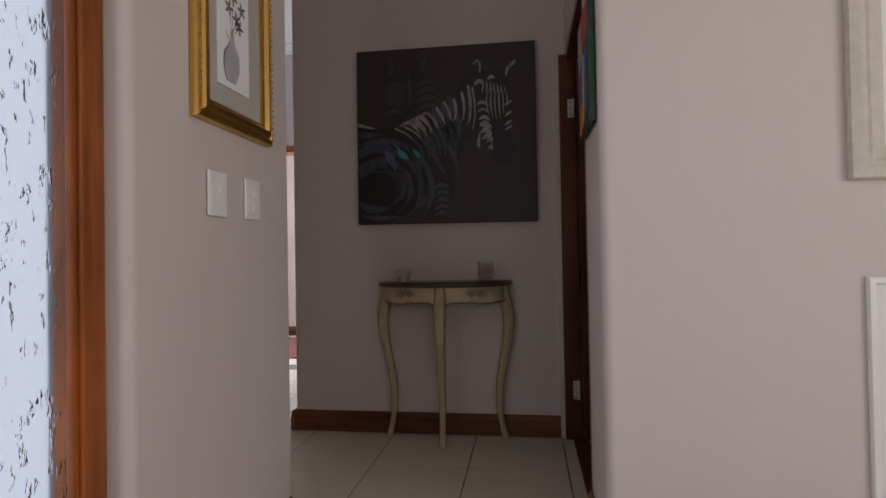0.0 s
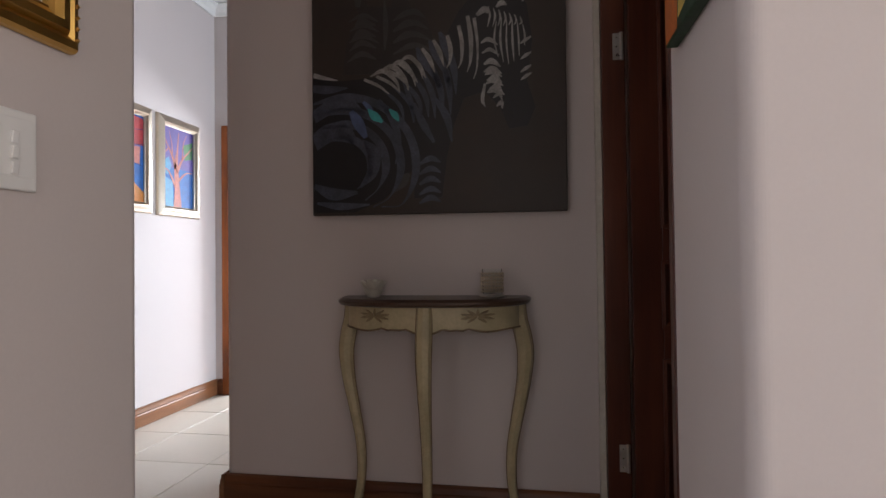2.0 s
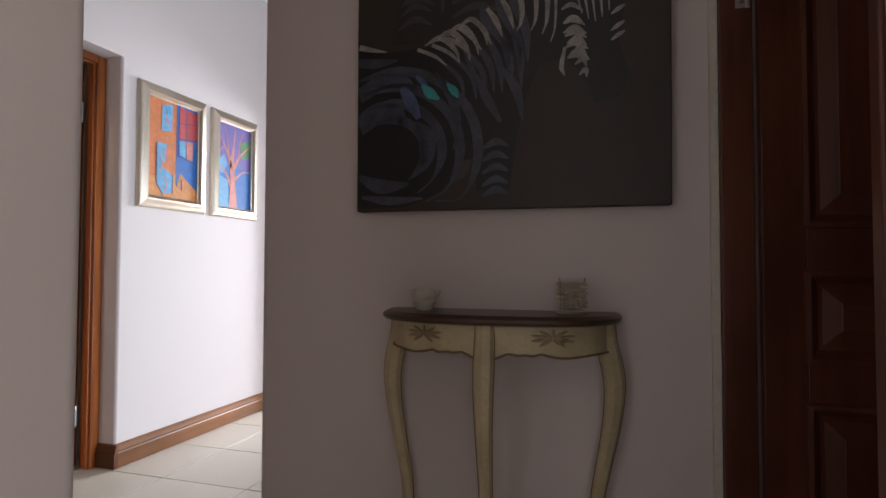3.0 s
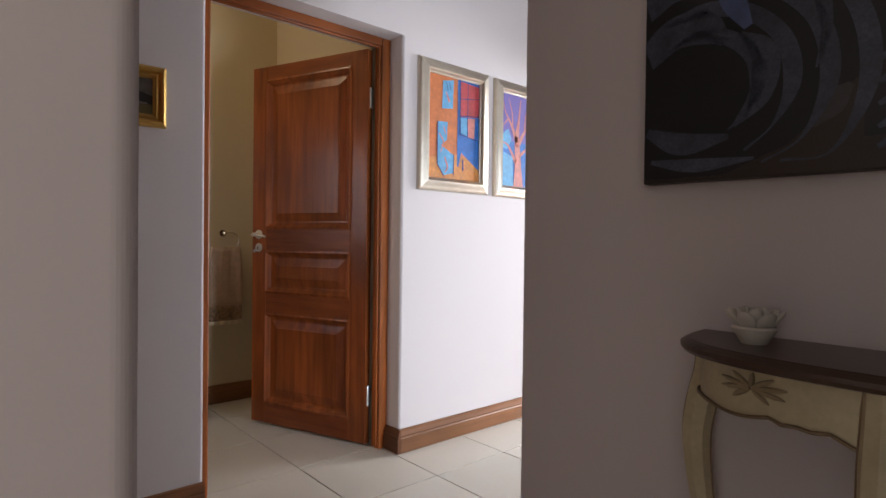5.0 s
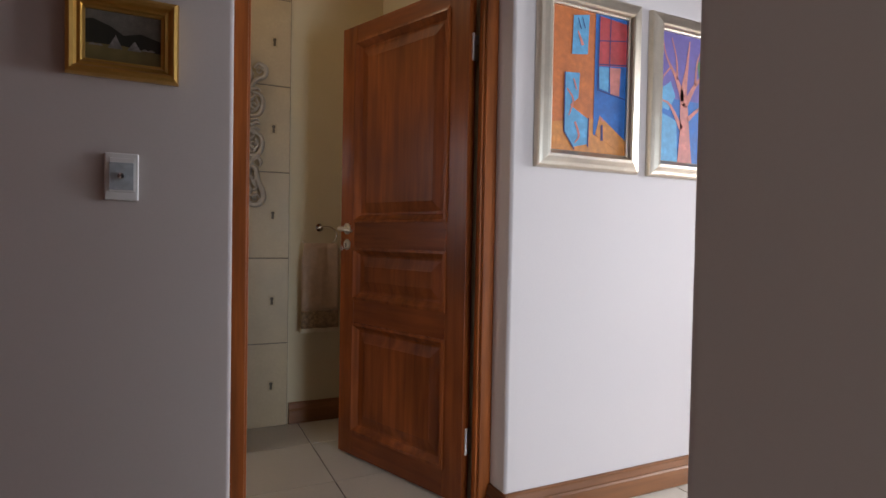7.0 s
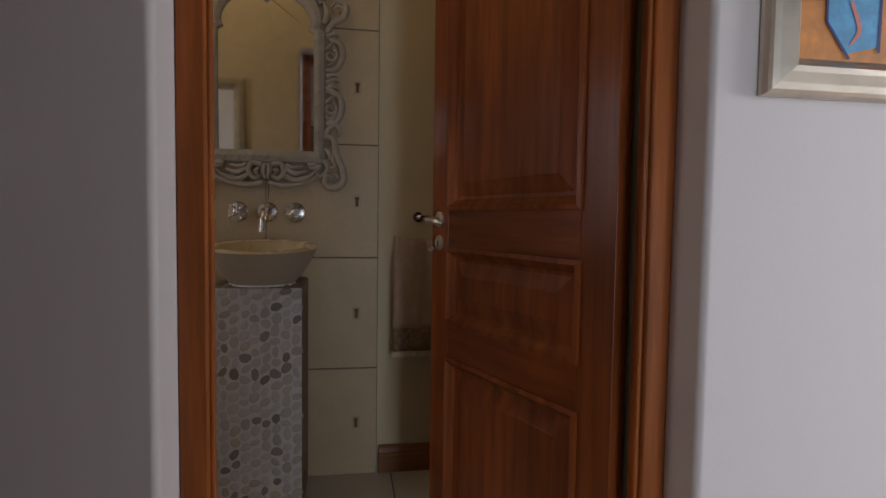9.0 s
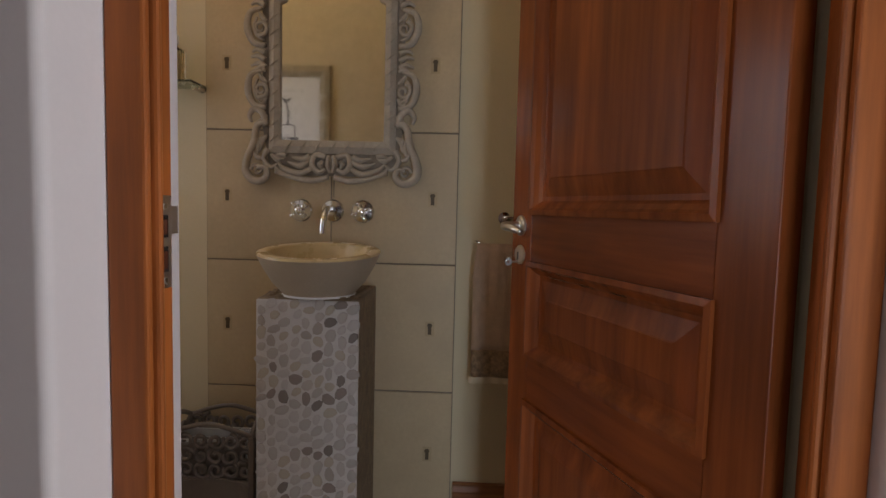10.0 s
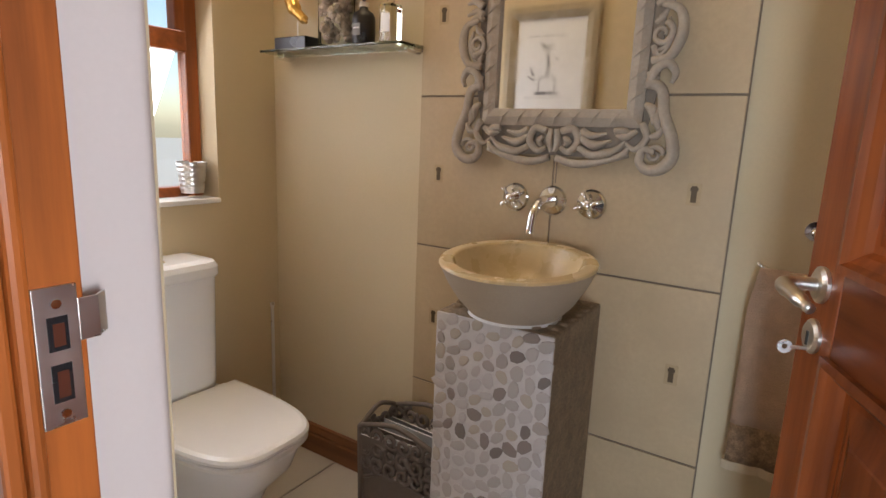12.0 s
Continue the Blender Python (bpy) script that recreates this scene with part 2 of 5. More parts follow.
CHAMPAGNE = metal("champagne_silver_leaf", (0.66, 0.58, 0.47), 0.30)
LIMED = plain("limed_white_timber", (0.62, 0.58, 0.50), 0.55, vary=0.15, scale=30, fine=120, bump=0.2)
MOUNT = plain("grey_mount_card", (0.44, 0.42, 0.38), 0.85, vary=0.02, bump=0.05)
PAPER = plain("white_paper", (0.80, 0.80, 0.80), 0.85, vary=0.02, bump=0.05)
INK = plain("pencil_grey", (0.20, 0.20, 0.21), 0.85, vary=0.3, scale=40)
WASH = plain("grey_wash", (0.46, 0.47, 0.49), 0.85, vary=0.2, scale=30)
ORANGE = plain("orange_paint", (0.56, 0.15, 0.030), 0.6, vary=0.28, scale=26)
AMBER = plain("amber_paint", (0.62, 0.23, 0.045), 0.6, vary=0.28, scale=26)
RED = plain("red_paint", (0.46, 0.045, 0.05), 0.6, vary=0.28, scale=26)
BLUE = plain("blue_paint", (0.02, 0.13, 0.42), 0.6, vary=0.28, scale=26)
LIGHTBLUE = plain("light_blue_paint", (0.11, 0.34, 0.56), 0.6, vary=0.28, scale=26)
NAVY = plain("navy_paint", (0.025, 0.03, 0.14), 0.6, vary=0.2, scale=20)
PURPLE = plain("purple_paint", (0.13, 0.09, 0.32), 0.6, vary=0.25, scale=20)
PINK = plain("coral_paint", (0.58, 0.20, 0.16), 0.6, vary=0.28, scale=26)
GREEN = plain("green_paint", (0.04, 0.18, 0.05), 0.5, vary=0.3, scale=25)
YELLOW = plain("yellow_paint", (0.66, 0.50, 0.12), 0.5, vary=0.25, scale=25)
MIRROR = metal("mirror_silver", (0.92, 0.93, 0.92), 0.01)
# the carving's timber, with the shade of its recesses put into the colour
CARVEDBACK = plain("carved_timber_recess_shade", (0.30, 0.245, 0.19), 0.8, vary=0.2, scale=25, bump=0.4)
CARVED = plain("carved_greige_timber", (0.41, 0.345, 0.275), 0.7, vary=0.18, scale=22, fine=120, bump=0.3)
SANDSTONE = plain("polished_sandstone", (0.60, 0.47, 0.27), 0.28, vary=0.08, scale=12, fine=90, bump=0.05)
BOWLSIDE = plain("honed_sandstone", (0.42, 0.34, 0.25), 0.6, vary=0.08, scale=12, fine=160, bump=0.2)
PEBBLE = random_shades("river_pebble", [(0, (0.46, 0.41, 0.37)), (0.24, (0.42, 0.375, 0.34)), (0.44, (0.44, 0.375, 0.30)), (0.60, (0.48, 0.44, 0.41)), (0.78, (0.37, 0.32, 0.28)), (0.89, (0.19, 0.155, 0.135)), (0.95, (0.25, 0.205, 0.175))])
PEBGROUT = plain("white_pebble_grout", (0.60, 0.56, 0.53), 0.85, vary=0.08, scale=30, fine=200, bump=0.4)
ROUGHSTONE = plain("split_stone_side", (0.34, 0.25, 0.16), 0.8, vary=0.35, scale=28, fine=90, bump=0.8, depth=0.006)
BASKETM = plain("brown_moulded_resin", (0.17, 0.135, 0.112), 0.5, vary=0.15, scale=20)
TOWEL = plain("peach_terry_cloth", (0.64, 0.44, 0.31), 0.95, vary=0.15, scale=30, fine=320, bump=1.0, depth=0.006)
TOWELBAND = plain("brown_patterned_band", (0.46, 0.30, 0.18), 0.95, vary=0.5, scale=45, fine=200, bump=0.8, depth=0.004)
FRINGE = plain("cream_fringe", (0.74, 0.62, 0.44), 0.95, vary=0.2, scale=60, bump=0.8)
CLEAR = glass("clear_glass", (0.93, 0.97, 0.96))
SHELFGLASS = glass("shelf_glass", (0.70, 0.86, 0.82))
OBSCURE = glass("obscure_glass", (0.60, 0.69, 0.84), 0.25, 1.2, 0.5)
THIN = glass("thin_glass", (0.95, 0.98, 0.97), 0.0, 1.08)
BLACK = plain("black_lacquer", (0.015, 0.015, 0.017), 0.3, vary=0.2, bump=0.05)
SHELL = plain("sea_shell", (0.74, 0.59, 0.48), 0.5, vary=0.35, scale=25, fine=90, bump=0.3, random_vary=0.3)
PETAL = plain("bisque_china", (0.62, 0.58, 0.50), 0.4, vary=0.08, scale=20, bump=0.05)
PAVE = plain("garden_paving", (0.50, 0.47, 0.42), 0.9, vary=0.15, scale=3)

# ---- structure ----
TOP = 2.98


def structure(name, boxes, material, label, smooth=False):
    bm = bmesh.new()
    for b in boxes:
        box(*b[:6], bm=bm, **(b[6] if len(b) > 6 else {}))
    return tagged(part(name, bm, material, smooth=smooth), label, name.split("_")[0], kind="structure")


ROUND = {"r": 0.03, "seg": 10, "upright": True}
TIGHT = {"r": 0.014, "seg": 10, "upright": True}
structure("wall_gallery", [(-1.208, 2.72, 3.515, 3.735, 0, TOP, ROUND)], WALL, "greige painted wall behind the console table")
structure("wall_switches", [(-0.95, -0.73, 1.510, 2.388, 0, TOP, ROUND)], WALL, "greige painted wall stub with rounded corners")
structure("wall_foyer_west", [(-0.95, -0.73, -2.2, 0.1, 0, TOP), (-0.95, -0.73, 0.1, 1.511, 2.35, TOP)], WALL, "greige wall around the glazed foyer opening")
structure("wall_foyer_east", [(0.48, 2.72, 2.13, 2.25, 0, 2.10), (0.5102, 2.72, 2.13, 2.25, 2.10, TOP), (0.39, 0.51, 2.13, 2.56, 0, 2.10, ROUND), (0.39, 0.51, 2.13, 3.5148, 2.10, TOP)], WALL, "pale greige wall beside the dark timber doorway")
structure("wall_foyer_south", [(-0.95, 2.9, -2.4, -2.2, 0, 0.85), (-0.95, 2.9, -2.4, -2.2, 2.15, TOP), (-0.95, 0.1, -2.4, -2.2, 0.85, 2.15), (1.9, 2.9, -2.4, -2.2, 0.85, 2.15)], WALL, "greige foyer wall with a wide window")
# unseen wall; its opening is made up to hold the east fill lamp
structure("wall_east", [(2.72, 2.9, -2.2, -0.8, 0, TOP), (2.72, 2.9, 1.0, 3.735, 0, TOP), (2.72, 2.9, -0.8, 1.0, 0, 0.85), (2.72, 2.9, -0.8, 1.0, 2.15, TOP)], WALL, "greige side wall with an unseen, added window opening")
structure("wall_toilet_door", [(-2.507, -2.33, 1.60, 2.975, 0, 2.078, TIGHT), (-2.60, -2.5075, 1.60, 2.985, 0, 2.078, TIGHT), (-2.507, -2.33, 3.919, 5.28, 0, 2.078, TIGHT), (-2.60, -2.5075, 3.946, 5.28, 0, 2.078), (-2.60, -2.33, 1.60, 5.28, 2.078, TOP)], WALL, "greige passage wall with the cloakroom doorway")
structure("wall_toilet_back", [(-3.95, -3.757, 1.60, 4.12, 0, TOP)], CREAM, "cream painted wall behind the basin")
structure("wall_toilet_north", [(-3.757, -2.60, 3.92, 4.12, 0, TOP)], CREAM, "cream painted cloakroom side wall")
structure("wall_toilet_south", [(-3.757, -3.50, 1.62, 1.80, 0, TOP), (-2.82, -2.60, 1.62, 1.80, 0, TOP), (-3.50, -2.82, 1.62, 1.80, 0, 1.012), (-3.50, -2.82, 1.62, 1.80, 1.92, TOP)], CREAM, "cream painted wall with a small timber window")
structure("wall_toilet_lining", [(-2.606, -2.601, 1.80, 2.970, 0, TOP), (-2.606, -2.601, 3.915, 3.92, 0, TOP), (-2.606, -2.601, 2.970, 3.915, 2.092, TOP)], CREAM, "cream paint on the cloakroom side of the door wall")
structure("wall_north", [(-2.60, -2.272, 5.25, 5.45, 0, TOP), (-2.272, -1.38, 5.25, 5.45, 2.057, TOP), (-1.38, 1.8, 5.25, 5.45, 0, TOP)], WALL, "greige end wall with a timber-framed doorway")
structure("wall_garden_room", [(1.6, 1.8, 3.735, 3.92, 0, TOP), (1.6, 1.8, 5.08, 5.25, 0, TOP), (1.6, 1.8, 3.92, 5.08, 2.25, TOP)], WALL, "greige wall around a tall garden opening")
structure("wall_cupboard_back", [(-2.33, -0.95, 1.60, 1.80, 0, TOP)], WALL, "plain wall behind the passage cupboard")
structure("ceiling", [(-3.95, 2.9, -2.4, 5.45, TOP, TOP + 0.12)], CEIL, "white painted plaster ceiling")


def cornice(x0, y0, x1, y1, side):
    """A coved plaster strip under the ceiling; side is the way into the room."""
    d = Vector((x1 - x0, y1 - y0, 0))
    n = d.length
    d.normalize()
    w = Vector((side[0], side[1], 0))
    prof = [(0, 0), (0, -0.075), (0.012, -0.075), (0.022, -0.05), (0.05, -0.022), (0.075, -0.012), (0.075, 0)]
    bm = bmesh.new()
    a = [bm.verts.new(Vector((x0, y0, TOP - 0.002)) + w * p + Vector((0, 0, q))) for p, q in prof]
    b = [bm.verts.new(Vector((x0, y0, TOP - 0.002)) + d * n + w * p + Vector((0, 0, q))) for p, q in prof]
    for i in range(len(a)):
        j = (i + 1) % len(a)
        bm.faces.new((a[i], a[j], b[j], b[i]))
    bm.faces.new(a)
    bm.faces.new(b[::-1])
    return tagged(part("trim_cornice", bm, CEIL), "white coved plaster cornice", "cornice", kind="structure")


cornice(-2.328, 3.9, -2.328, 5.25, (1, 0))
cornice(-2.33, 5.248, 1.6, 5.248, (0, -1))
cornice(-1.2, 3.513, 0.39, 3.513, (0, -1))


def skirting(name, x0, y0, x1, y1, side, material, h=0.118):
    d = Vector((x1 - x0, y1 - y0, 0))
    w = Vector((side[0], side[1], 0))
    prof = [(0.001, 0.002), (0.022, 0.002), (0.022, h * 0.62), (0.017, h * 0.68), (0.019, h * 0.74), (0.012, h * 0.90), (0.012, h * 0.97), (0.006, h), (0.001, h)]
    bm = bmesh.new()
    o = Vector((x0, y0, 0))
    a = [bm.verts.new(o + w * p + Vector((0, 0, q))) for p, q in prof]
    b = [bm.verts.new(o + d + w * p + Vector((0, 0, q))) for p, q in prof]
    for i in range(len(a)):
        j = (i + 1) % len(a)
        bm.faces.new((a[i], a[j], b[j], b[i]))
    bm.faces.new(a)
    bm.faces.new(b[::-1])
    return tagged(part(name, bm, material), "stained timber skirting board with a moulded top", "skirting", kind="structure")


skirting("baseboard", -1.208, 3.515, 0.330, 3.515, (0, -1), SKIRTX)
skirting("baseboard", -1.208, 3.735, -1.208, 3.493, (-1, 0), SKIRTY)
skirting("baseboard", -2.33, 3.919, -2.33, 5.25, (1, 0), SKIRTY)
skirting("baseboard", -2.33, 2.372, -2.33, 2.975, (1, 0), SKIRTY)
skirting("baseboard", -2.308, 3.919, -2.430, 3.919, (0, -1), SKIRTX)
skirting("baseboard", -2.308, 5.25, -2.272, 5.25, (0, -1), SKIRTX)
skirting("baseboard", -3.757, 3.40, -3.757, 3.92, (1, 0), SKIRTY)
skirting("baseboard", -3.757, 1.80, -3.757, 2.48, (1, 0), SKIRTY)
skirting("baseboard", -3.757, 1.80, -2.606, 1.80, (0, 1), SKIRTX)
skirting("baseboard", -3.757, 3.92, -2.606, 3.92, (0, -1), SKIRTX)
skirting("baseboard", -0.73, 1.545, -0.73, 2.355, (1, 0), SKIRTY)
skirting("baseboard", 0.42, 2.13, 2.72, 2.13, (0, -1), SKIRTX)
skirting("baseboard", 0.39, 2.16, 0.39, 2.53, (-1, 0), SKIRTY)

# outside
structure("ground", [(-60, 60, -60, 60, -0.16, -0.10)], PAVE, "pale garden paving outside the house")
floor = structure("floor", [(-3.95, 2.9, -2.4, 5.45, -0.10, -0.006)], GROUT, "grout bed under the floor tiles")

# ---- cloakroom door and its frame ----
F0, FM, F1 = -2.505, -2.462, -2.432   # back, rebate and front of the frame
door_frame = thing("door_frame", "orange-brown stained timber door frame in the cloakroom doorway", "door frame", kind="structure")
for n, y0, s in (("lock_jamb", 2.9755, 1), ("hinge_jamb", 3.9185, -1)):
    bm = bmesh.new()
    for x0, x1, d, r in ((F0, FM - 0.0005, 0.044, 0.002), (FM, FM + 0.014, 0.058, 0.005), (FM + 0.0145, F1, 0.050, 0.004)):
        ya, yb = sorted((y0, y0 + s * d))
        box(x0, x1, ya, yb, 0.0, 2.0765, r, bm=bm)
    part(n, bm, FRAMEWOOD, door_frame)
bm = box(F0, FM - 0.0005, 3.020, 3.874, 2.046, 2.0775, 0.002)
box(FM, FM + 0.014, 3.034, 3.860, 2.028, 2.0775, 0.005, bm=bm)
box(FM + 0.0145, F1, 3.026, 3.868, 2.036, 2.0775, 0.004, bm=bm)
part("head", bm, HEADWOOD, door_frame)

PX, PY, PZ = -2.482, 3.0197, 1.072   # middle of the strike plate on the jamb
plate = box(PX - 0.017, PX + 0.017, PY, PY + 0.0022, PZ - 0.062, PZ + 0.062, 0.0008)
box(PX - 0.034, PX - 0.0165, PY, PY + 0.0022, PZ + 0.010, PZ + 0.048, 0.0008, bm=plate)
strike = part("strike_plate", plate, STEEL, door_frame, "brushed steel strike plate")
for z0, z1 in ((0.006, 0.036), (-0.040, -0.006)):
    hole = part("latch_hole", box(PX - 0.008, PX + 0.008, PY + 0.0023, PY + 0.0027, PZ + z0, PZ + z1), BLACK, strike)
    part("bare_timber", box(PX - 0.005, PX + 0.004, PY + 0.0028, PY + 0.0031, PZ + z0 + 0.004, PZ + z1 - 0.006), DARKWOOD, hole)
part("lip", moved(box(-0.016, 0.0, -0.0011, 0.0011, -0.019, 0.019, 0.001), pose(PX - 0.033, PY, PZ + 0.029, 0, 0, 42)), STEEL, strike)
for z in (0.047, -0.051):
    part("screw", moved(lathe([(0, 0), (0.0048, 0), (0.0040, 0.0014), (0, 0.0014)], 14), pose(PX, PY + 0.0023, PZ + z, -90)), CHROME, strike)


def panel_door(thing_ob, width, height, stile, rails, wood_v, wood_h, t=0.040):
    """Frame-and-panel leaf in local x (from the hinge), y (thickness, front at 0), z."""
    zs = [0.0]
    for a, b in rails:
        zs += [a, b]
    zs += [height]
    for x0, x1 in ((0, stile), (width - stile, width)):
        part("stile", box(x0, x1, 0, t, 0.006, height, 0.002), wood_v, thing_ob)
    solids = [(zs[i], zs[i + 1]) for i in range(0, len(zs), 2)]
    for z0, z1 in solids:
        part("rail", box(stile + 0.0005, width - stile - 0.0005, 0.0005, t - 0.0005, max(z0, 0.006), z1, 0.0015), wood_h, thing_ob)
    for a, b in rails:
        for face, s in ((0.0, 1), (t, -1)):
            bm = bmesh.new()
            x0, x1 = stile, width - stile
            rings = []
            # proud bead, quirk, slope down to the sunk edge, then up to the raised field
            for off, dep in ((0.0, -0.001), (0.0, -0.009), (0.012, -0.011), (0.018, -0.003), (0.028, 0.006), (0.034, 0.014), (0.044, 0.015), (0.085, 0.004), (0.088, 0.0022)):
                y = face + s * dep
                rings.append([bm.verts.new(p) for p in ((x0 + off - 0.006, y, a + off - 0.006), (x1 - off + 0.006, y, a + off - 0.006), (x1 - off + 0.006, y, b - off + 0.006), (x0 + off - 0.006, y, b - off + 0.006))])
            for r, q in zip(rings, rings[1:]):
                for k in range(4):
                    bm.faces.new((r[k], r[(k + 1) % 4], q[(k + 1) % 4], q[k]))
            bm.faces.new(rings[-1])
            part("panel", bm, wood_v, thing_ob)


def lever(parent, x, z, y=0.0, s=-1, reach=1):
    """Lever handle on its rose, with a keyhole rose below; s: side of the leaf; reach: which way the lever points in x."""
    h = part("handle", tube(spline([(x, y, z), (x, y + s * 0.045, z), (x + reach * 0.02, y + s * 0.055, z - 0.002), (x + reach * 0.05, y + s * 0.055, z - 0.004), (x + reach * 0.095, y + s * 0.050, z - 0.012)], 6),
                            [0.010] * 10 + [0.011] * 6 + [0.010] * 6 + [0.007] * 3, 10), BRASSY, parent, "satin nickel lever handle", True)
    part("rose", moved(lathe([(0, 0), (0.026, 0), (0.026, 0.005), (0.02, 0.009), (0, 0.010)], 24), pose(x, y, z, 90 if s < 0 else -90)), BRASSY, h, smooth=False)
    k = part("keyhole_rose", moved(lathe([(0, 0), (0.025, 0), (0.025, 0.004), (0.02, 0.008), (0, 0.008)], 24), pose(x, y, z - 0.075, 90 if s < 0 else -90)), BRASSY, parent, "satin nickel keyhole rose")
    part("keyhole", box(x - 0.003, x + 0.003, y + s * 0.0085 - 0.0006, y + s * 0.0085 + 0.0006, z - 0.088, z - 0.068), BLACK, k)


def hinge(parent, x, y, z, turn=0.0):
    h = part("hinge", moved(box(-0.032, 0.0, -0.0012, 0.0012, -0.05, 0.05, 0.0005), pose(x, y, z, 0, 0, turn)), STEEL, parent, "steel butt hinge")
    part("knuckle", moved(tube([(0, 0, -0.052), (0, 0, 0.052)], 0.0065, 10), pose(x, y - 0.003, z, 0, 0, turn)), STEEL, h)
    for dz in (-0.034, 0, 0.034):
        part("screw", moved(lathe([(0, 0), (0.004, 0), (0.003, 0.001), (0, 0.001)], 10), pose(x, y, z, 0, 0, turn) @ pose(-0.018, -0.0013, dz, 90)), CHROME, h)


ang = -159.2
door_1 = thing("door_1", "open red-brown timber door with three raised panels", "door", pose(-2.506, 3.832, 0.008, 0, 0, ang), kind="structure")
# local x runs from the hinge to the lock edge; the face seen from the passage is local y = 0 side turned outwards
panel_door(door_1, 0.80, 2.026, 0.105, [(0.125, 0.632), (0.752, 0.985), (1.113, 1.945)], DOORWOOD, RAILWOOD)
for o in list(door_1.children):
    o.matrix_basis = Matrix.Translation((0, 0.0, 0)) @ Matrix.Diagonal((1, -1, 1, 1))
lever(door_1, 0.748, 1.078, 0.0, 1, -1)
lever(door_1, 0.748, 1.078, -0.040, -1, -1)
key = part("key", tube([(0.745, 0.004, 0.985), (0.745, 0.030, 0.985)], 0.0028, 8), STEEL, door_1, "small steel key in the lock")
part("bow", moved(lathe([(0.004, -0.001), (0.010, -0.001), (0.010, 0.001), (0.004, 0.001)], 16), pose(0.745, 0.036, 0.985, 0, 90)), STEEL, key)
for z in (0.25, 1.78):
    hinge(door_1, 0.0, -0.02, z, 90)

# ---- dark doorway off the lobby ----
lobby_frame = thing("door_frame", "dark red-brown timber frame of the lobby doorway", "door frame", kind="structure")
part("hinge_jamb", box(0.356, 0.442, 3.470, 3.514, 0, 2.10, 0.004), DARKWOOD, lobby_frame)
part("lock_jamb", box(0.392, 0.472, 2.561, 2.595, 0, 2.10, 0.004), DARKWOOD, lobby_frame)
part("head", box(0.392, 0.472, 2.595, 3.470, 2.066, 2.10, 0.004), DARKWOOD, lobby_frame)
part("architrave", box(0.331, 0.3555, 3.496, 3.514, 0, 2.12, 0.003), LIMED, lobby_frame)
part("threshold", box(0.392, 0.472, 2.595, 3.469, 0.0, 0.012, 0.003), DARKWOOD, lobby_frame)
door_2 = thing("door_2", "dark red-brown panelled timber door standing wide open", "door", pose(0.448, 3.466, 0.008, 0, 0, 0), kind="structure")
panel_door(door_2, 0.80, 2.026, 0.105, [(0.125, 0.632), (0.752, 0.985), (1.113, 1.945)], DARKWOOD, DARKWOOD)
for o in list(door_2.children):
    o.matrix_basis = Matrix.Translation((0, -0.04, 0))
for z in (0.27, 1.80):
    hinge(lobby_frame, 0.430, 3.4685, z, 0)

# ---- glazed foyer side panel ----
side_window = thing("window_1", "obscure glass side panel in an orange-brown timber frame", "window", kind="structure")
part("jamb", box(-0.86, -0.785, 1.440, 1.509, 0, 2.35, 0.005), FRAMEWOOD, side_window)
part("jamb", box(-0.86, -0.785, 0.10, 0.16, 0, 2.35, 0.005), FRAMEWOOD, side_window)
part("bead", box(-0.812, -0.795, 1.424, 1.441, 0.06, 2.29, 0.004), FRAMEWOOD, side_window)
part("sill", box(-0.86, -0.785, 0.16, 1.440, 0, 0.07, 0.005), HEADWOOD, side_window)
part("head", box(-0.86, -0.785, 0.16, 1.440, 2.28, 2.35, 0.005), HEADWOOD, side_window)
g = part("pane", box(-0.824, -0.818, 0.16, 1.440, 0.07, 2.28), OBSCURE, side_window, "rippled obscure glass pane")
g.visible_shadow = False

# ---- cloakroom window ----
toilet_window = thing("window_2", "small timber window with a fixed lower pane and fanlight", "window", kind="structure")
W0, W1 = 1.665, 1.715
part("stile", box(-3.498, -3.452, W0, W1, 1.028, 1.918, 0.004), FRAMEWOOD, toilet_window)
part("stile", box(-2.865, -2.822, W0, W1, 1.028, 1.918, 0.004), FRAMEWOOD, toilet_window)
part("bottom_rail", box(-3.452, -2.865, W0, W1, 1.028, 1.062, 0.004), HEADWOOD, toilet_window)
part("transom", box(-3.452, -2.865, W0, W1 + 0.012, 1.512, 1.578, 0.004), HEADWOOD, toilet_window)
part("head", box(-3.452, -2.865, W0, W1, 1.878, 1.918, 0.004), HEADWOOD, toilet_window)
part("sash_stile", box(-3.452, -3.415, W0 + 0.01, W1 + 0.008, 1.578, 1.878, 0.004), FRAMEWOOD, toilet_window)
for z0, z1 in ((1.062, 1.512), (1.578, 1.878)):
    g = part("pane", box(-3.452, -2.865, W0 + 0.018, W0 + 0.022, z0, z1), CLEAR, toilet_window)
    g.visible_shadow = False
part("window_sill", box(-3.504, -2.816, 1.716, 1.808, 1.010, 1.027, 0.004), CEIL, toilet_window, "white painted sill")

# ---- end doorway and the bright room beyond it ----
end_door = thing("door_frame", "red-brown timber frame of the doorway at the end of the passage", "door frame", kind="structure")
part("jamb", box(-2.270, -2.205, 5.235, 5.40, 0, 2.055, 0.004), FRAMEWOOD, end_door)
part("door_stop", box(-2.205, -2.190, 5.30, 5.36, 0, 2.0, 0.003), FRAMEWOOD, end_door)
part("jamb", box(-1.445, -1.38, 5.235, 5.40, 0, 2.055, 0.004), FRAMEWOOD, end_door)
part("head", box(-2.205, -1.445, 5.235, 5.40, 1.995, 2.055, 0.004), HEADWOOD, end_door)
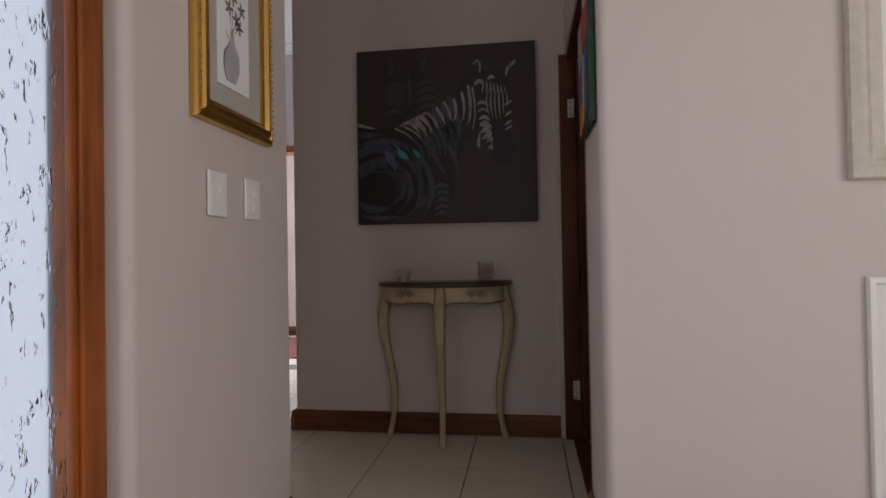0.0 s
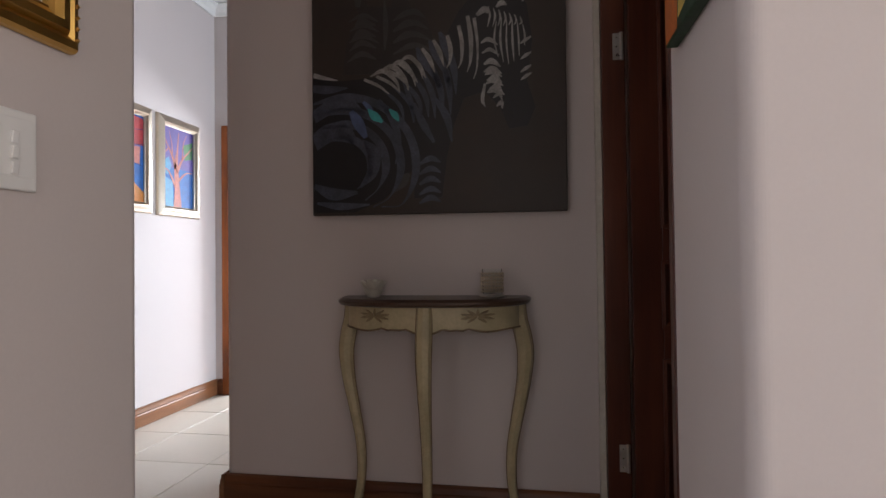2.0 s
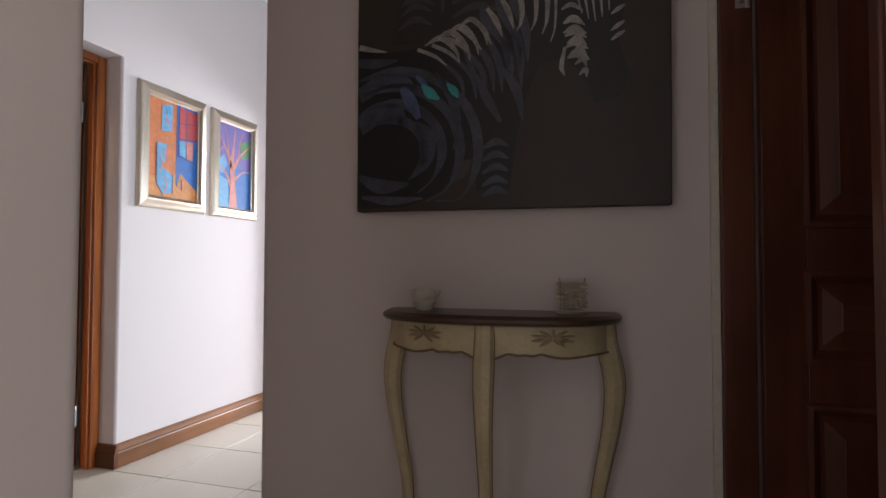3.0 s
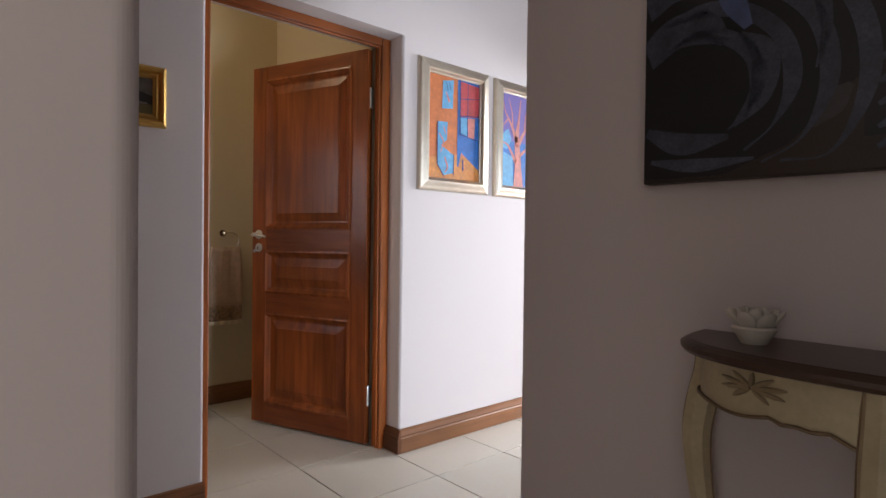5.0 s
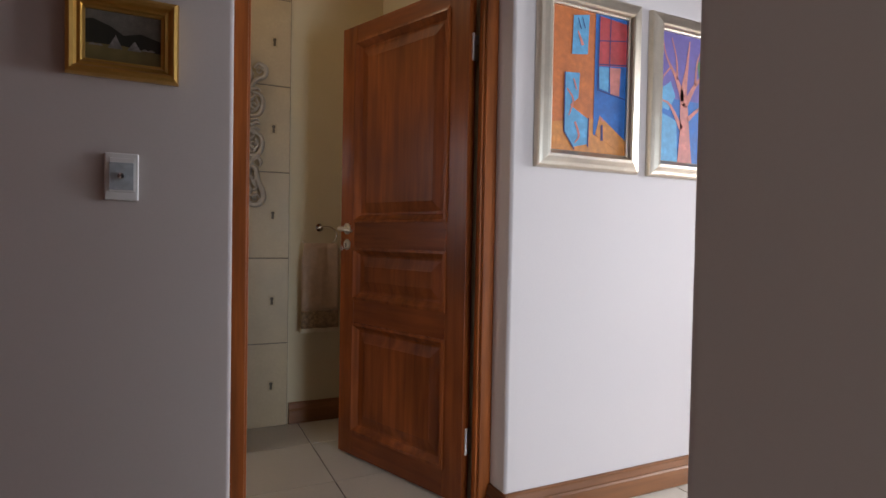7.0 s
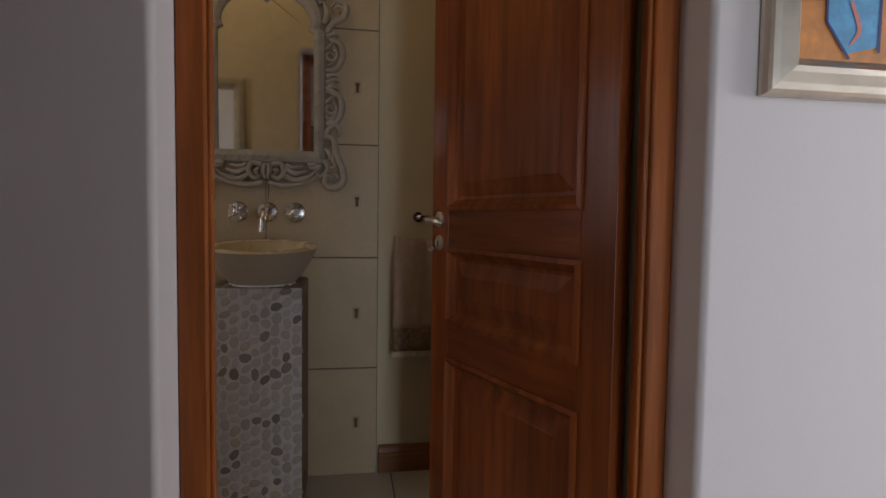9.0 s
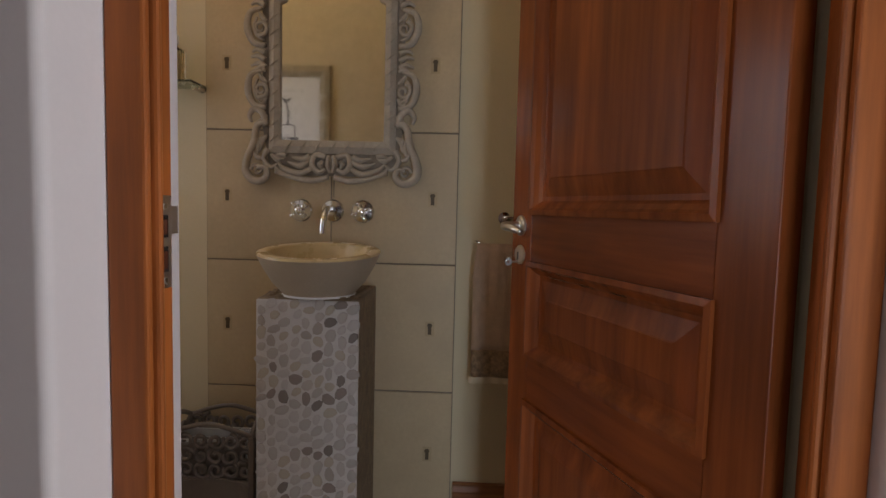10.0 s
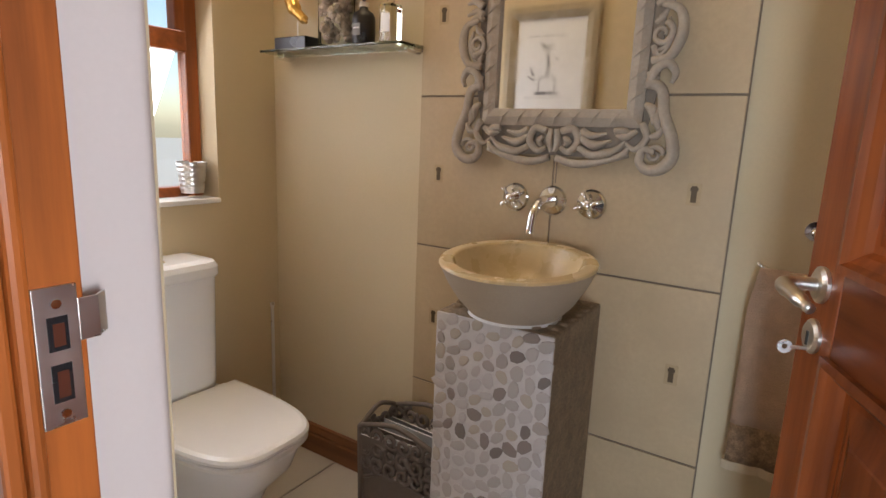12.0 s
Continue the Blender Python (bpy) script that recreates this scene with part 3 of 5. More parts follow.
part("strike_plate", box(-2.2048, -2.2030, 5.255, 5.285, 0.98, 1.10, 0.0006), STEEL, end_door, "small steel strike plate")
structure("wall_end_room", [(-3.2, -3.0, 5.45, 7.6, 0, TOP), (-3.0, 0.2, 7.4, 7.6, 0, 0.9), (-3.0, 0.2, 7.4, 7.6, 2.2, TOP), (-3.0, -2.1, 7.4, 7.6, 0.9, 2.2), (-0.5, 0.2, 7.4, 7.6, 0.9, 2.2), (0.0, 0.2, 5.45, 7.4, 0, TOP)], WALL, "pale walls of the bright room beyond the passage")
structure("ceiling_end_room", [(-3.2, 0.2, 5.45, 7.6, TOP, TOP + 0.12)], CEIL, "white ceiling of the end room")
structure("floor_end_room", [(-3.2, 0.2, 5.45, 7.6, -0.10, -0.002)], TILE, "pale floor of the end room")
skirting("baseboard", -3.0, 5.45, -3.0, 7.4, (1, 0), SKIRTY)
skirting("baseboard", -3.0, 7.4, 0.0, 7.4, (0, -1), SKIRTX)
rug = thing("rug", "dark red patterned rug on the floor of the end room", "rug", pose(-2.2, 6.45, 0.0))
part("pile", box(-0.75, 0.75, -0.70, 0.70, 0.0, 0.010, 0.004), plain("red_rug_pile", (0.24, 0.055, 0.06), 0.95, vary=0.6, scale=30, fine=120, bump=0.8, depth=0.004), rug)

# garden opening frame
garden = thing("window_3", "tall timber framed garden window", "window", kind="structure")
for y0, y1 in ((3.922, 3.97), (4.48, 4.53), (5.03, 5.078)):
    part("stile", box(1.64, 1.70, y0, y1, 0, 2.25, 0.004), FRAMEWOOD, garden)
part("head", box(1.64, 1.70, 3.97, 5.03, 2.19, 2.25, 0.004), HEADWOOD, garden)
foyer_window = thing("window_4", "wide timber framed foyer window", "window", kind="structure")
for x0, x1 in ((0.102, 0.15), (0.975, 1.025), (1.85, 1.898)):
    part("stile", box(x0, x1, -2.33, -2.27, 0.85, 2.15, 0.004), FRAMEWOOD, foyer_window)

# ---- passage cupboard ----
cupboard = thing("cupboard", "tall red-brown veneered cupboard with a long bar handle", "cupboard", pose(-1.64, 2.098, 0))
part("carcass", box(-0.688, 0.686, -0.296, 0.262, 0.0, 2.975), CUPBOARD, cupboard)
for x0, x1 in ((-0.686, -0.003), (0.003, 0.684)):
    part("door", box(x0, x1, 0.264, 0.284, 0.06, 2.4, 0.002), CUPBOARD, cupboard)
hb = part("bar_handle", tube([(0.055, 0.322, 1.133), (0.055, 0.322, 1.86)], 0.010, 12), STEEL, cupboard, "long brushed steel bar handle")
for z in (1.22, 1.80):
    part("standoff", tube([(0.055, 0.284, z), (0.055, 0.318, z)], 0.006, 10), STEEL, hb)


# ---- framed pictures ----
def framed(name, label, m, w, h, prof, frame_mat, inner_mat=None, back=CANVAS, group=""):
    """A picture: local x to the right, z up from its lower left corner, y out of the wall towards -y. prof: (inset, height) of the moulding."""
    p = thing(name, label, "picture", m, group)
    sides = (((0, 0), (w, 0)), ((w, 0), (w, h)), ((w, h), (0, h)), ((0, h), (0, 0)))
    inward = ((0, 1), (-1, 0), (0, -1), (1, 0))
    def corner(i, off):
        return [(off, off), (w - off, off), (w - off, h - off), (off, h - off)][i]
    for i, n in enumerate(("bottom_rail", "side_rail", "top_rail", "side_rail")):
        j = (i + 1) % 4
        bm = bmesh.new()
        a, b = [], []
        for off, d in [(prof[0][0], 0.0)] + list(prof) + [(prof[-1][0], 0.0)]:
            (xa, za), (xb, zb) = corner(i, off), corner(j, off)
            a.append(bm.verts.new((xa, -d - 0.001, za)))
            b.append(bm.verts.new((xb, -d - 0.001, zb)))
        for k in range(len(a) - 1):
            bm.faces.new((a[k], a[k + 1], b[k + 1], b[k]))
        bm.faces.new((a[-1], a[0], b[0], b[-1]))
        bm.faces.new(a)
        bm.faces.new(b[::-1])
        part(n, bm, frame_mat, p)
    q = prof[-1][0] - 0.004
    part("backing", box(q, w - q, -0.006, -0.002, q, h - q), back, p)
    return p, q


def shape(p, pts, y, material, name="paint_patch", label=""):
    """A flat patch of paint, in the picture's own x and z."""
    bm = bmesh.new()
    bm.faces.new([bm.verts.new((x, y, z)) for x, z in pts])
    one = bmesh.ops.extrude_face_region(bm, geom=bm.faces[:])
    bmesh.ops.translate(bm, vec=(0, -0.0006, 0), verts=[v for v in one["geom"] if isinstance(v, bmesh.types.BMVert)])
    bmesh.ops.triangulate(bm, faces=bm.faces[:])
    return part(name, bm, material, p, label)


def stroke(bm, ctrl, y, n=6):
    """A brush stroke through (x, z, width)."""
    pts = spline([(x, z, w) for x, z, w in ctrl], n)
    a, b = [], []
    for i, c in enumerate(pts):
        d = pts[min(i + 1, len(pts) - 1)] - pts[max(i - 1, 0)]
        k = Vector((-d.y, d.x)).normalized() * max(c.z, 0.0008) / 2
        a.append(bm.verts.new((max(0.003, c.x + k.x), y, c.y + k.y)))
        b.append(bm.verts.new((max(0.003, c.x - k.x), y, c.y - k.y)))
    for i in range(len(a) - 1):
        bm.faces.new((a[i], a[i + 1], b[i + 1], b[i]))
    return bm


# zebra canvas: local 1.0 x 1.0 m
canvas = thing("painting", "large unframed dark canvas with a striped animal shape", "painting", pose(-0.792, 3.470, 1.197) @ pose(0, 0, 0, 0.6, 0.3) @ Matrix.Diagonal((1.012, 1, 0.995, 1)))
part("canvas", box(0, 1.005, 0, 0.038, 0, 1.0, 0.004), CANVAS, canvas)
Y0 = -0.0012
shape(canvas, [(0.005, 0.56), (0.13, 0.545), (0.26, 0.55), (0.42, 0.60), (0.55, 0.70), (0.60, 0.79), (0.66, 0.86), (0.76, 0.84), (0.82, 0.86), (0.86, 0.80), (0.88, 0.66), (0.86, 0.50), (0.89, 0.40), (0.86, 0.33), (0.79, 0.32), (0.76, 0.40), (0.70, 0.47), (0.62, 0.45), (0.58, 0.35), (0.55, 0.22), (0.53, 0.06), (0.42, 0.06), (0.42, 0.18), (0.30, 0.06), (0.18, 0.01), (0.005, 0.01)], Y0, BLACKPAINT, "dark_silhouette")
shape(canvas, [(0.13, 0.57), (0.15, 0.70), (0.20, 0.80), (0.18, 0.90), (0.215, 0.91), (0.24, 0.84), (0.33, 0.83), (0.36, 0.91), (0.40, 0.90), (0.41, 0.82), (0.48, 0.76), (0.50, 0.69), (0.40, 0.61), (0.26, 0.565)], Y0, BROWNPAINT, "dim_silhouette")
strokes = {"pale": [], "grey": [], "teal": [], "blue": [], "umber": []}
pale, grey = strokes["pale"], strokes["grey"]
# mane and neck
for x, z0, l, w, lean in ((0.30, 0.575, 0.09, 0.020, 0.05), (0.335, 0.59, 0.10, 0.022, 0.05), (0.37, 0.605, 0.10, 0.022, 0.045), (0.405, 0.625, 0.09, 0.018, 0.04)):
    pale.append([(x - lean * 1.1, z0 - 0.02, 0.004), (x, z0, w), (x + lean, z0 - l * 0.5, w * 0.7), (x + lean * 1.3, z0 - l, 0.003)])
for x, z0, l, w, lean in ((0.455, 0.66, 0.22, 0.030, 0.06), (0.505, 0.685, 0.24, 0.030, 0.05), (0.545, 0.715, 0.25, 0.034, 0.035)):
    grey.append([(x - 0.02, z0, 0.012), (x, z0 - 0.05, w), (x + lean, z0 - l * 0.6, w * 0.8), (x + lean * 1.2, z0 - l, 0.004)])
for x, z0, l, w in ((0.555, 0.70, 0.13, 0.018), (0.60, 0.735, 0.17, 0.016), (0.635, 0.77, 0.22, 0.018), (0.66, 0.76, 0.24, 0.010)):
    pale.append([(x, z0, 0.014), (x + 0.012, z0 - l * 0.4, w), (x + 0.01, z0 - l * 0.8, w * 0.6), (x - 0.004, z0 - l, 0.003)])
# ears
pale += [[(0.665, 0.885, 0.006), (0.69, 0.905, 0.016), (0.705, 0.87, 0.012), (0.70, 0.835, 0.004)], [(0.845, 0.81, 0.006), (0.855, 0.85, 0.018), (0.885, 0.88, 0.016), (0.895, 0.895, 0.006)]]
pale += [[(0.67, 0.77, 0.012), (0.70, 0.79, 0.026), (0.715, 0.775, 0.008)], [(0.745, 0.795, 0.008), (0.765, 0.81, 0.022), (0.785, 0.80, 0.006)]]
# face
for i, (x, z0, z1, w) in enumerate(((0.745, 0.74, 0.60, 0.008), (0.765, 0.75, 0.58, 0.009), (0.785, 0.74, 0.57, 0.007), (0.805, 0.745, 0.58, 0.009), (0.825, 0.73, 0.60, 0.007), (0.845, 0.72, 0.64, 0.008))):
    pale.append([(x, z0, 0.003), (x - 0.008 + 0.003 * i, (z0 + z1) / 2, w), (x + 0.006, z1, 0.003)])
for z, w in ((0.66, 0.018), (0.62, 0.016), (0.575, 0.024), (0.535, 0.026), (0.50, 0.024), (0.465, 0.03)):
    pale.append([(0.685 + (0.66 - z) * 0.12, z, 0.006), (0.715 + (0.66 - z) * 0.12, z + 0.012, w), (0.75 + (0.66 - z) * 0.12, z - 0.012, 0.004)])
for z in (0.66, 0.60, 0.55, 0.52):
    pale.append([(0.875, z + 0.012, 0.006), (0.855, z, 0.014), (0.835, z - 0.014, 0.003)])
pale += [[(0.70, 0.50, 0.01), (0.69, 0.44, 0.014), (0.70, 0.41, 0.004)]]
# back, flank and leg
pale += [[(0.008, 0.575, 0.02), (0.05, 0.562, 0.016), (0.11, 0.548, 0.004)]]
grey += [[(0.004, 0.52, 0.03), (0.07, 0.512, 0.034), (0.15, 0.515, 0.006)], [(0.004, 0.40, 0.05), (0.08, 0.44, 0.055), (0.16, 0.445, 0.045), (0.21, 0.40, 0.03)],
         [(0.004, 0.29, 0.06), (0.07, 0.335, 0.075), (0.14, 0.335, 0.06), (0.18, 0.29, 0.02)], [(0.21, 0.30, 0.01), (0.255, 0.25, 0.05), (0.25, 0.17, 0.045), (0.20, 0.11, 0.008)],
         [(0.01, 0.12, 0.02), (0.09, 0.085, 0.05), (0.19, 0.09, 0.012)], [(0.02, 0.05, 0.01), (0.12, 0.035, 0.03), (0.24, 0.04, 0.006)],
         [(0.28, 0.46, 0.012), (0.335, 0.38, 0.032), (0.36, 0.28, 0.02), (0.345, 0.20, 0.004)], [(0.38, 0.53, 0.01), (0.41, 0.44, 0.022), (0.42, 0.36, 0.004)],
         [(0.42, 0.44, 0.012), (0.455, 0.36, 0.03), (0.50, 0.28, 0.012)], [(0.50, 0.46, 0.012), (0.55, 0.38, 0.03), (0.57, 0.28, 0.006)]]
for k, z in enumerate((0.205, 0.165, 0.125, 0.085, 0.05)):
    grey.append([(0.44, z - 0.01, 0.008), (0.485, z + 0.012, 0.024), (0.525, z - 0.004, 0.006)])
strokes["umber"] += [[(0.40, 0.16, 0.01), (0.37, 0.13, 0.05), (0.34, 0.09, 0.01)]]
for z in (0.70, 0.745, 0.785):
    strokes["umber"] += [[(0.16, z, 0.004), (0.22, z + 0.02, 0.020), (0.28, z - 0.01, 0.004)], [(0.46, z, 0.004), (0.40, z + 0.02, 0.020), (0.34, z - 0.01, 0.004)]]
strokes["teal"] += [[(0.235, 0.425, 0.006), (0.262, 0.395, 0.034), (0.295, 0.37, 0.010)], [(0.322, 0.42, 0.006), (0.345, 0.395, 0.026), (0.36, 0.37, 0.006)]]
strokes["blue"] += [[(0.165, 0.42, 0.02), (0.195, 0.37, 0.046), (0.225, 0.31, 0.018)], [(0.215, 0.455, 0.012), (0.24, 0.43, 0.02), (0.26, 0.40, 0.006)]]
# more stripes: neck, shoulder, head and the animal behind
for x, z, dx, drop, w in ((0.22, 0.545, 0.17, 0.18, 0.016), (0.27, 0.555, 0.16, 0.19, 0.018), (0.32, 0.575, 0.14, 0.20, 0.020), (0.365, 0.60, 0.12, 0.22, 0.022), (0.41, 0.625, 0.10, 0.25, 0.024), (0.455, 0.655, 0.085, 0.28, 0.026), (0.50, 0.685, 0.07, 0.30, 0.026)):
    pale.append([(x, z, 0.012), (x + dx * 0.35, z - drop * 0.16, w * 0.75), (x + dx * 0.6, z - drop * 0.36, 0.003)])
    grey.append([(x + dx * 0.45, z - drop * 0.24, w * 0.6), (x + dx * 0.85, z - drop * 0.62, w), (x + dx * 0.95, z - drop, 0.004)])
for k in range(4):
    r0 = 0.12 + 0.058 * k
    grey.append([(0.12 + r0 * math.cos(a_) * 1.05, max(0.03, 0.20 + r0 * math.sin(a_) * 0.95), 0.006 + (0.026 if 0 < i_ < 5 else 0.0)) for i_, a_ in enumerate((2.0, 1.5, 1.0, 0.45, -0.1, -0.6, -1.0))])
for k in range(7):
    x = 0.715 + 0.020 * k
    pale.append([(x, 0.80 - 0.008 * k, 0.003), (x + 0.006, 0.765 - 0.006 * k, 0.008), (x - 0.004, 0.72, 0.002)])
for k in range(5):
    pale.append([(0.695 + 0.012 * k, 0.545 - 0.034 * k, 0.005), (0.73 + 0.008 * k, 0.56 - 0.034 * k, 0.017), (0.765, 0.535 - 0.034 * k, 0.003)])
for k in range(4):
    z = 0.62 + 0.045 * k
    strokes["umber"] += [[(0.15 + 0.01 * k, z, 0.004), (0.21, z + 0.03, 0.024), (0.27, z + 0.005, 0.006)], [(0.50 - 0.01 * k, z + 0.02, 0.004), (0.42, z + 0.05, 0.024), (0.34, z + 0.02, 0.006)]]
strokes["umber"] += [[(0.305, 0.66, 0.006), (0.31, 0.76, 0.022), (0.305, 0.86, 0.006)], [(0.195, 0.84, 0.02), (0.20, 0.90, 0.034), (0.215, 0.94, 0.008)], [(0.38, 0.86, 0.02), (0.39, 0.91, 0.03), (0.40, 0.94, 0.008)]]
for k, (key_, material) in enumerate((("umber", plain("faint_umber_brushwork", (0.055, 0.050, 0.050), 0.5, vary=0.3)), ("grey", GREYPAINT), ("pale", PALEPAINT), ("blue", BLUEPAINT), ("teal", TEAL))):
    for s in strokes[key_]:
        bm = bmesh.new()
        stroke(bm, s, Y0 - 0.0010 - 0.0004 * k)
        part("brush_stroke", bm, material, canvas)

# gilt flower drawing on the switch wall: the wall faces +x, so local x runs along +y
EASTWARD = pose(0, 0, 0, 0, 0, 90)
flower, q = framed("picture", "pencil flower vase drawing in a carved gilt frame", pose(-0.728, 1.748, 1.396) @ EASTWARD, 0.452, 0.60,
                   [(0, 0.012), (0.004, 0.022), (0.016, 0.026), (0.024, 0.020), (0.030, 0.030), (0.044, 0.032), (0.050, 0.018), (0.062, 0.014)], GOLD, back=MOUNT)
part("paper", box(0.125, 0.311, -0.0095, -0.0068, 0.13, 0.47), PAPER, flower, "white drawing paper")
shape(flower, [(0.170, 0.15), (0.225, 0.148), (0.25, 0.19), (0.25, 0.24), (0.222, 0.275), (0.214, 0.31), (0.20, 0.31), (0.196, 0.275), (0.165, 0.24), (0.158, 0.19)], -0.0096, WASH, "drawn_vase")
bm = bmesh.new()
stroke(bm, [(0.168, 0.30, 0.002), (0.190, 0.27, 0.004), (0.163, 0.23, 0.007), (0.160, 0.185, 0.006), (0.176, 0.15, 0.003)], -0.0104)
for x, z in ((0.19, 0.375), (0.235, 0.355), (0.265, 0.395), (0.215, 0.415), (0.25, 0.335)):
    for k in range(5):
        a = 2 * math.pi * k / 5 + x * 40
        stroke(bm, [(x, z, 0.003), (x + 0.014 * math.cos(a), z + 0.014 * math.sin(a), 0.011), (x + 0.026 * math.cos(a), z + 0.026 * math.sin(a), 0.002)], -0.0104, 3)
    stroke(bm, [(0.207, 0.31, 0.0015), ((0.207 + x) / 2, (0.31 + z) / 2 - 0.01, 0.002), (x, z, 0.0015)], -0.0104, 3)
part("pencil_flowers", bm, INK, flower)
bm = bmesh.new()
for k in range(28):
    t = 0.02 + k * 0.0205
    for x in (0.010, 0.442):
        moved_bead = lathe([(0, -0.005), (0.005, 0), (0, 0.005)], 6, at=(x, -0.027, t))
        join(bm, moved_bead)
part("bead_moulding", bm, GOLD, flower, kind="stuff")
part("dark_slip", box(0.052, 0.400, -0.016, -0.008, 0.048, 0.064, 0.002), ANTIQUE, flower)

# twin bright pictures on the passage wall
CH = [(0, 0.010), (0.004, 0.020), (0.010, 0.024), (0.022, 0.027), (0.040, 0.034), (0.050, 0.036), (0.056, 0.030), (0.062, 0.020), (0.068, 0.016)]
room_pic, q = framed("picture", "orange and blue chair interior in a champagne frame", pose(-2.329, 4.012, 1.322) @ EASTWARD @ Matrix.Diagonal((1.006, 1, 1.010, 1)), 0.497, 0.668, CH, CHAMPAGNE, back=ORANGE, group="twin bright pictures")
A = -0.0062
shape(room_pic, [(0.070, 0.07), (0.43, 0.07), (0.43, 0.13), (0.27, 0.20), (0.07, 0.17)], A, AMBER)
shape(room_pic, [(0.262, 0.60), (0.272, 0.60), (0.270, 0.14), (0.43, 0.105), (0.43, 0.60)], A - 0.0008, BLUE, "blue_wall_patch")
shape(room_pic, [(0.28, 0.14), (0.43, 0.07), (0.43, 0.13), (0.30, 0.215)], A - 0.0016, AMBER)
shape(room_pic, [(0.292, 0.595), (0.428, 0.585), (0.428, 0.42), (0.29, 0.405)], A - 0.0016, RED, "red_window_patch")
shape(room_pic, [(0.292, 0.40), (0.34, 0.405), (0.34, 0.31), (0.295, 0.32)], A - 0.0024, LIGHTBLUE)
shape(room_pic, [(0.345, 0.405), (0.40, 0.41), (0.395, 0.30), (0.35, 0.305)], A - 0.0024, PINK)
shape(room_pic, [(0.165, 0.575), (0.24, 0.59), (0.235, 0.44), (0.16, 0.43)], A - 0.0016, LIGHTBLUE)
shape(room_pic, [(0.13, 0.36), (0.20, 0.365), (0.195, 0.27), (0.155, 0.24), (0.245, 0.195), (0.24, 0.10), (0.175, 0.085), (0.13, 0.14)], A - 0.0016, LIGHTBLUE, "blue_chair_patch")
bm = bmesh.new()
for s in ([(0.29, 0.50, 0.004), (0.43, 0.52, 0.004)], [(0.345, 0.60, 0.004), (0.342, 0.31, 0.004)], [(0.29, 0.41, 0.005), (0.43, 0.425, 0.005)], [(0.29, 0.60, 0.006), (0.287, 0.31, 0.006)], [(0.287, 0.312, 0.005), (0.43, 0.29, 0.005)],
          [(0.130, 0.36, 0.005), (0.130, 0.14, 0.005)], [(0.130, 0.14, 0.005), (0.18, 0.075, 0.006)], [(0.245, 0.20, 0.005), (0.243, 0.09, 0.007)], [(0.31, 0.18, 0.010), (0.312, 0.12, 0.012)], [(0.185, 0.57, 0.003), (0.20, 0.53, 0.004)], [(0.205, 0.575, 0.003), (0.22, 0.535, 0.004)]):
    part("outline_stroke", stroke(bmesh.new(), s, A - 0.0032, 2), NAVY, room_pic)
bm = bmesh.new()
for s in ([(0.14, 0.30, 0.006), (0.17, 0.26, 0.008), (0.15, 0.20, 0.004)], [(0.18, 0.18, 0.008), (0.20, 0.13, 0.01), (0.18, 0.10, 0.004)], [(0.17, 0.34, 0.006), (0.185, 0.30, 0.008)], [(0.185, 0.52, 0.006), (0.21, 0.47, 0.014)], [(0.30, 0.205, 0.008), (0.32, 0.195, 0.008)]):
    part("coral_stroke", stroke(bmesh.new(), s, A - 0.0036, 3), PINK, room_pic)

tree_pic, q = framed("picture", "orange tree on blue in a champagne frame", pose(-2.329, 4.566, 1.320) @ EASTWARD @ Matrix.Diagonal((0.96, 1, 1.010, 1)), 0.473, 0.668, CH, CHAMPAGNE, back=BLUE, group="twin bright pictures")
shape(tree_pic, [(0.068, 0.33), (0.405, 0.33), (0.405, 0.60), (0.068, 0.60)], A, PURPLE)
shape(tree_pic, [(0.068, 0.36), (0.13, 0.40), (0.16, 0.34), (0.12, 0.28), (0.068, 0.29)], A - 0.0008, LIGHTBLUE)
shape(tree_pic, [(0.29, 0.50), (0.40, 0.54), (0.40, 0.42), (0.31, 0.40)], A - 0.0008, GREEN)
shape(tree_pic, [(0.068, 0.07), (0.18, 0.07), (0.17, 0.24), (0.068, 0.27)], A - 0.0008, LIGHTBLUE)
bm = bmesh.new()
for s in ([(0.225, 0.068, 0.09), (0.222, 0.18, 0.062), (0.215, 0.28, 0.05), (0.21, 0.36, 0.04), (0.225, 0.46, 0.018), (0.24, 0.58, 0.006)], [(0.21, 0.33, 0.035), (0.16, 0.42, 0.018), (0.10, 0.50, 0.008), (0.075, 0.58, 0.004)], [(0.215, 0.30, 0.03), (0.28, 0.40, 0.018), (0.35, 0.46, 0.010), (0.40, 0.50, 0.005)],
          [(0.17, 0.41, 0.012), (0.16, 0.50, 0.008), (0.13, 0.58, 0.004)], [(0.28, 0.40, 0.014), (0.29, 0.50, 0.008), (0.33, 0.58, 0.004)], [(0.20, 0.21, 0.025), (0.13, 0.30, 0.012), (0.075, 0.32, 0.006)], [(0.13, 0.46, 0.010), (0.09, 0.42, 0.006), (0.072, 0.38, 0.004)], [(0.235, 0.25, 0.02), (0.32, 0.31, 0.010), (0.40, 0.32, 0.005)]):
    part("branch_stroke", stroke(bmesh.new(), s, A - 0.0018, 5), PINK, tree_pic)

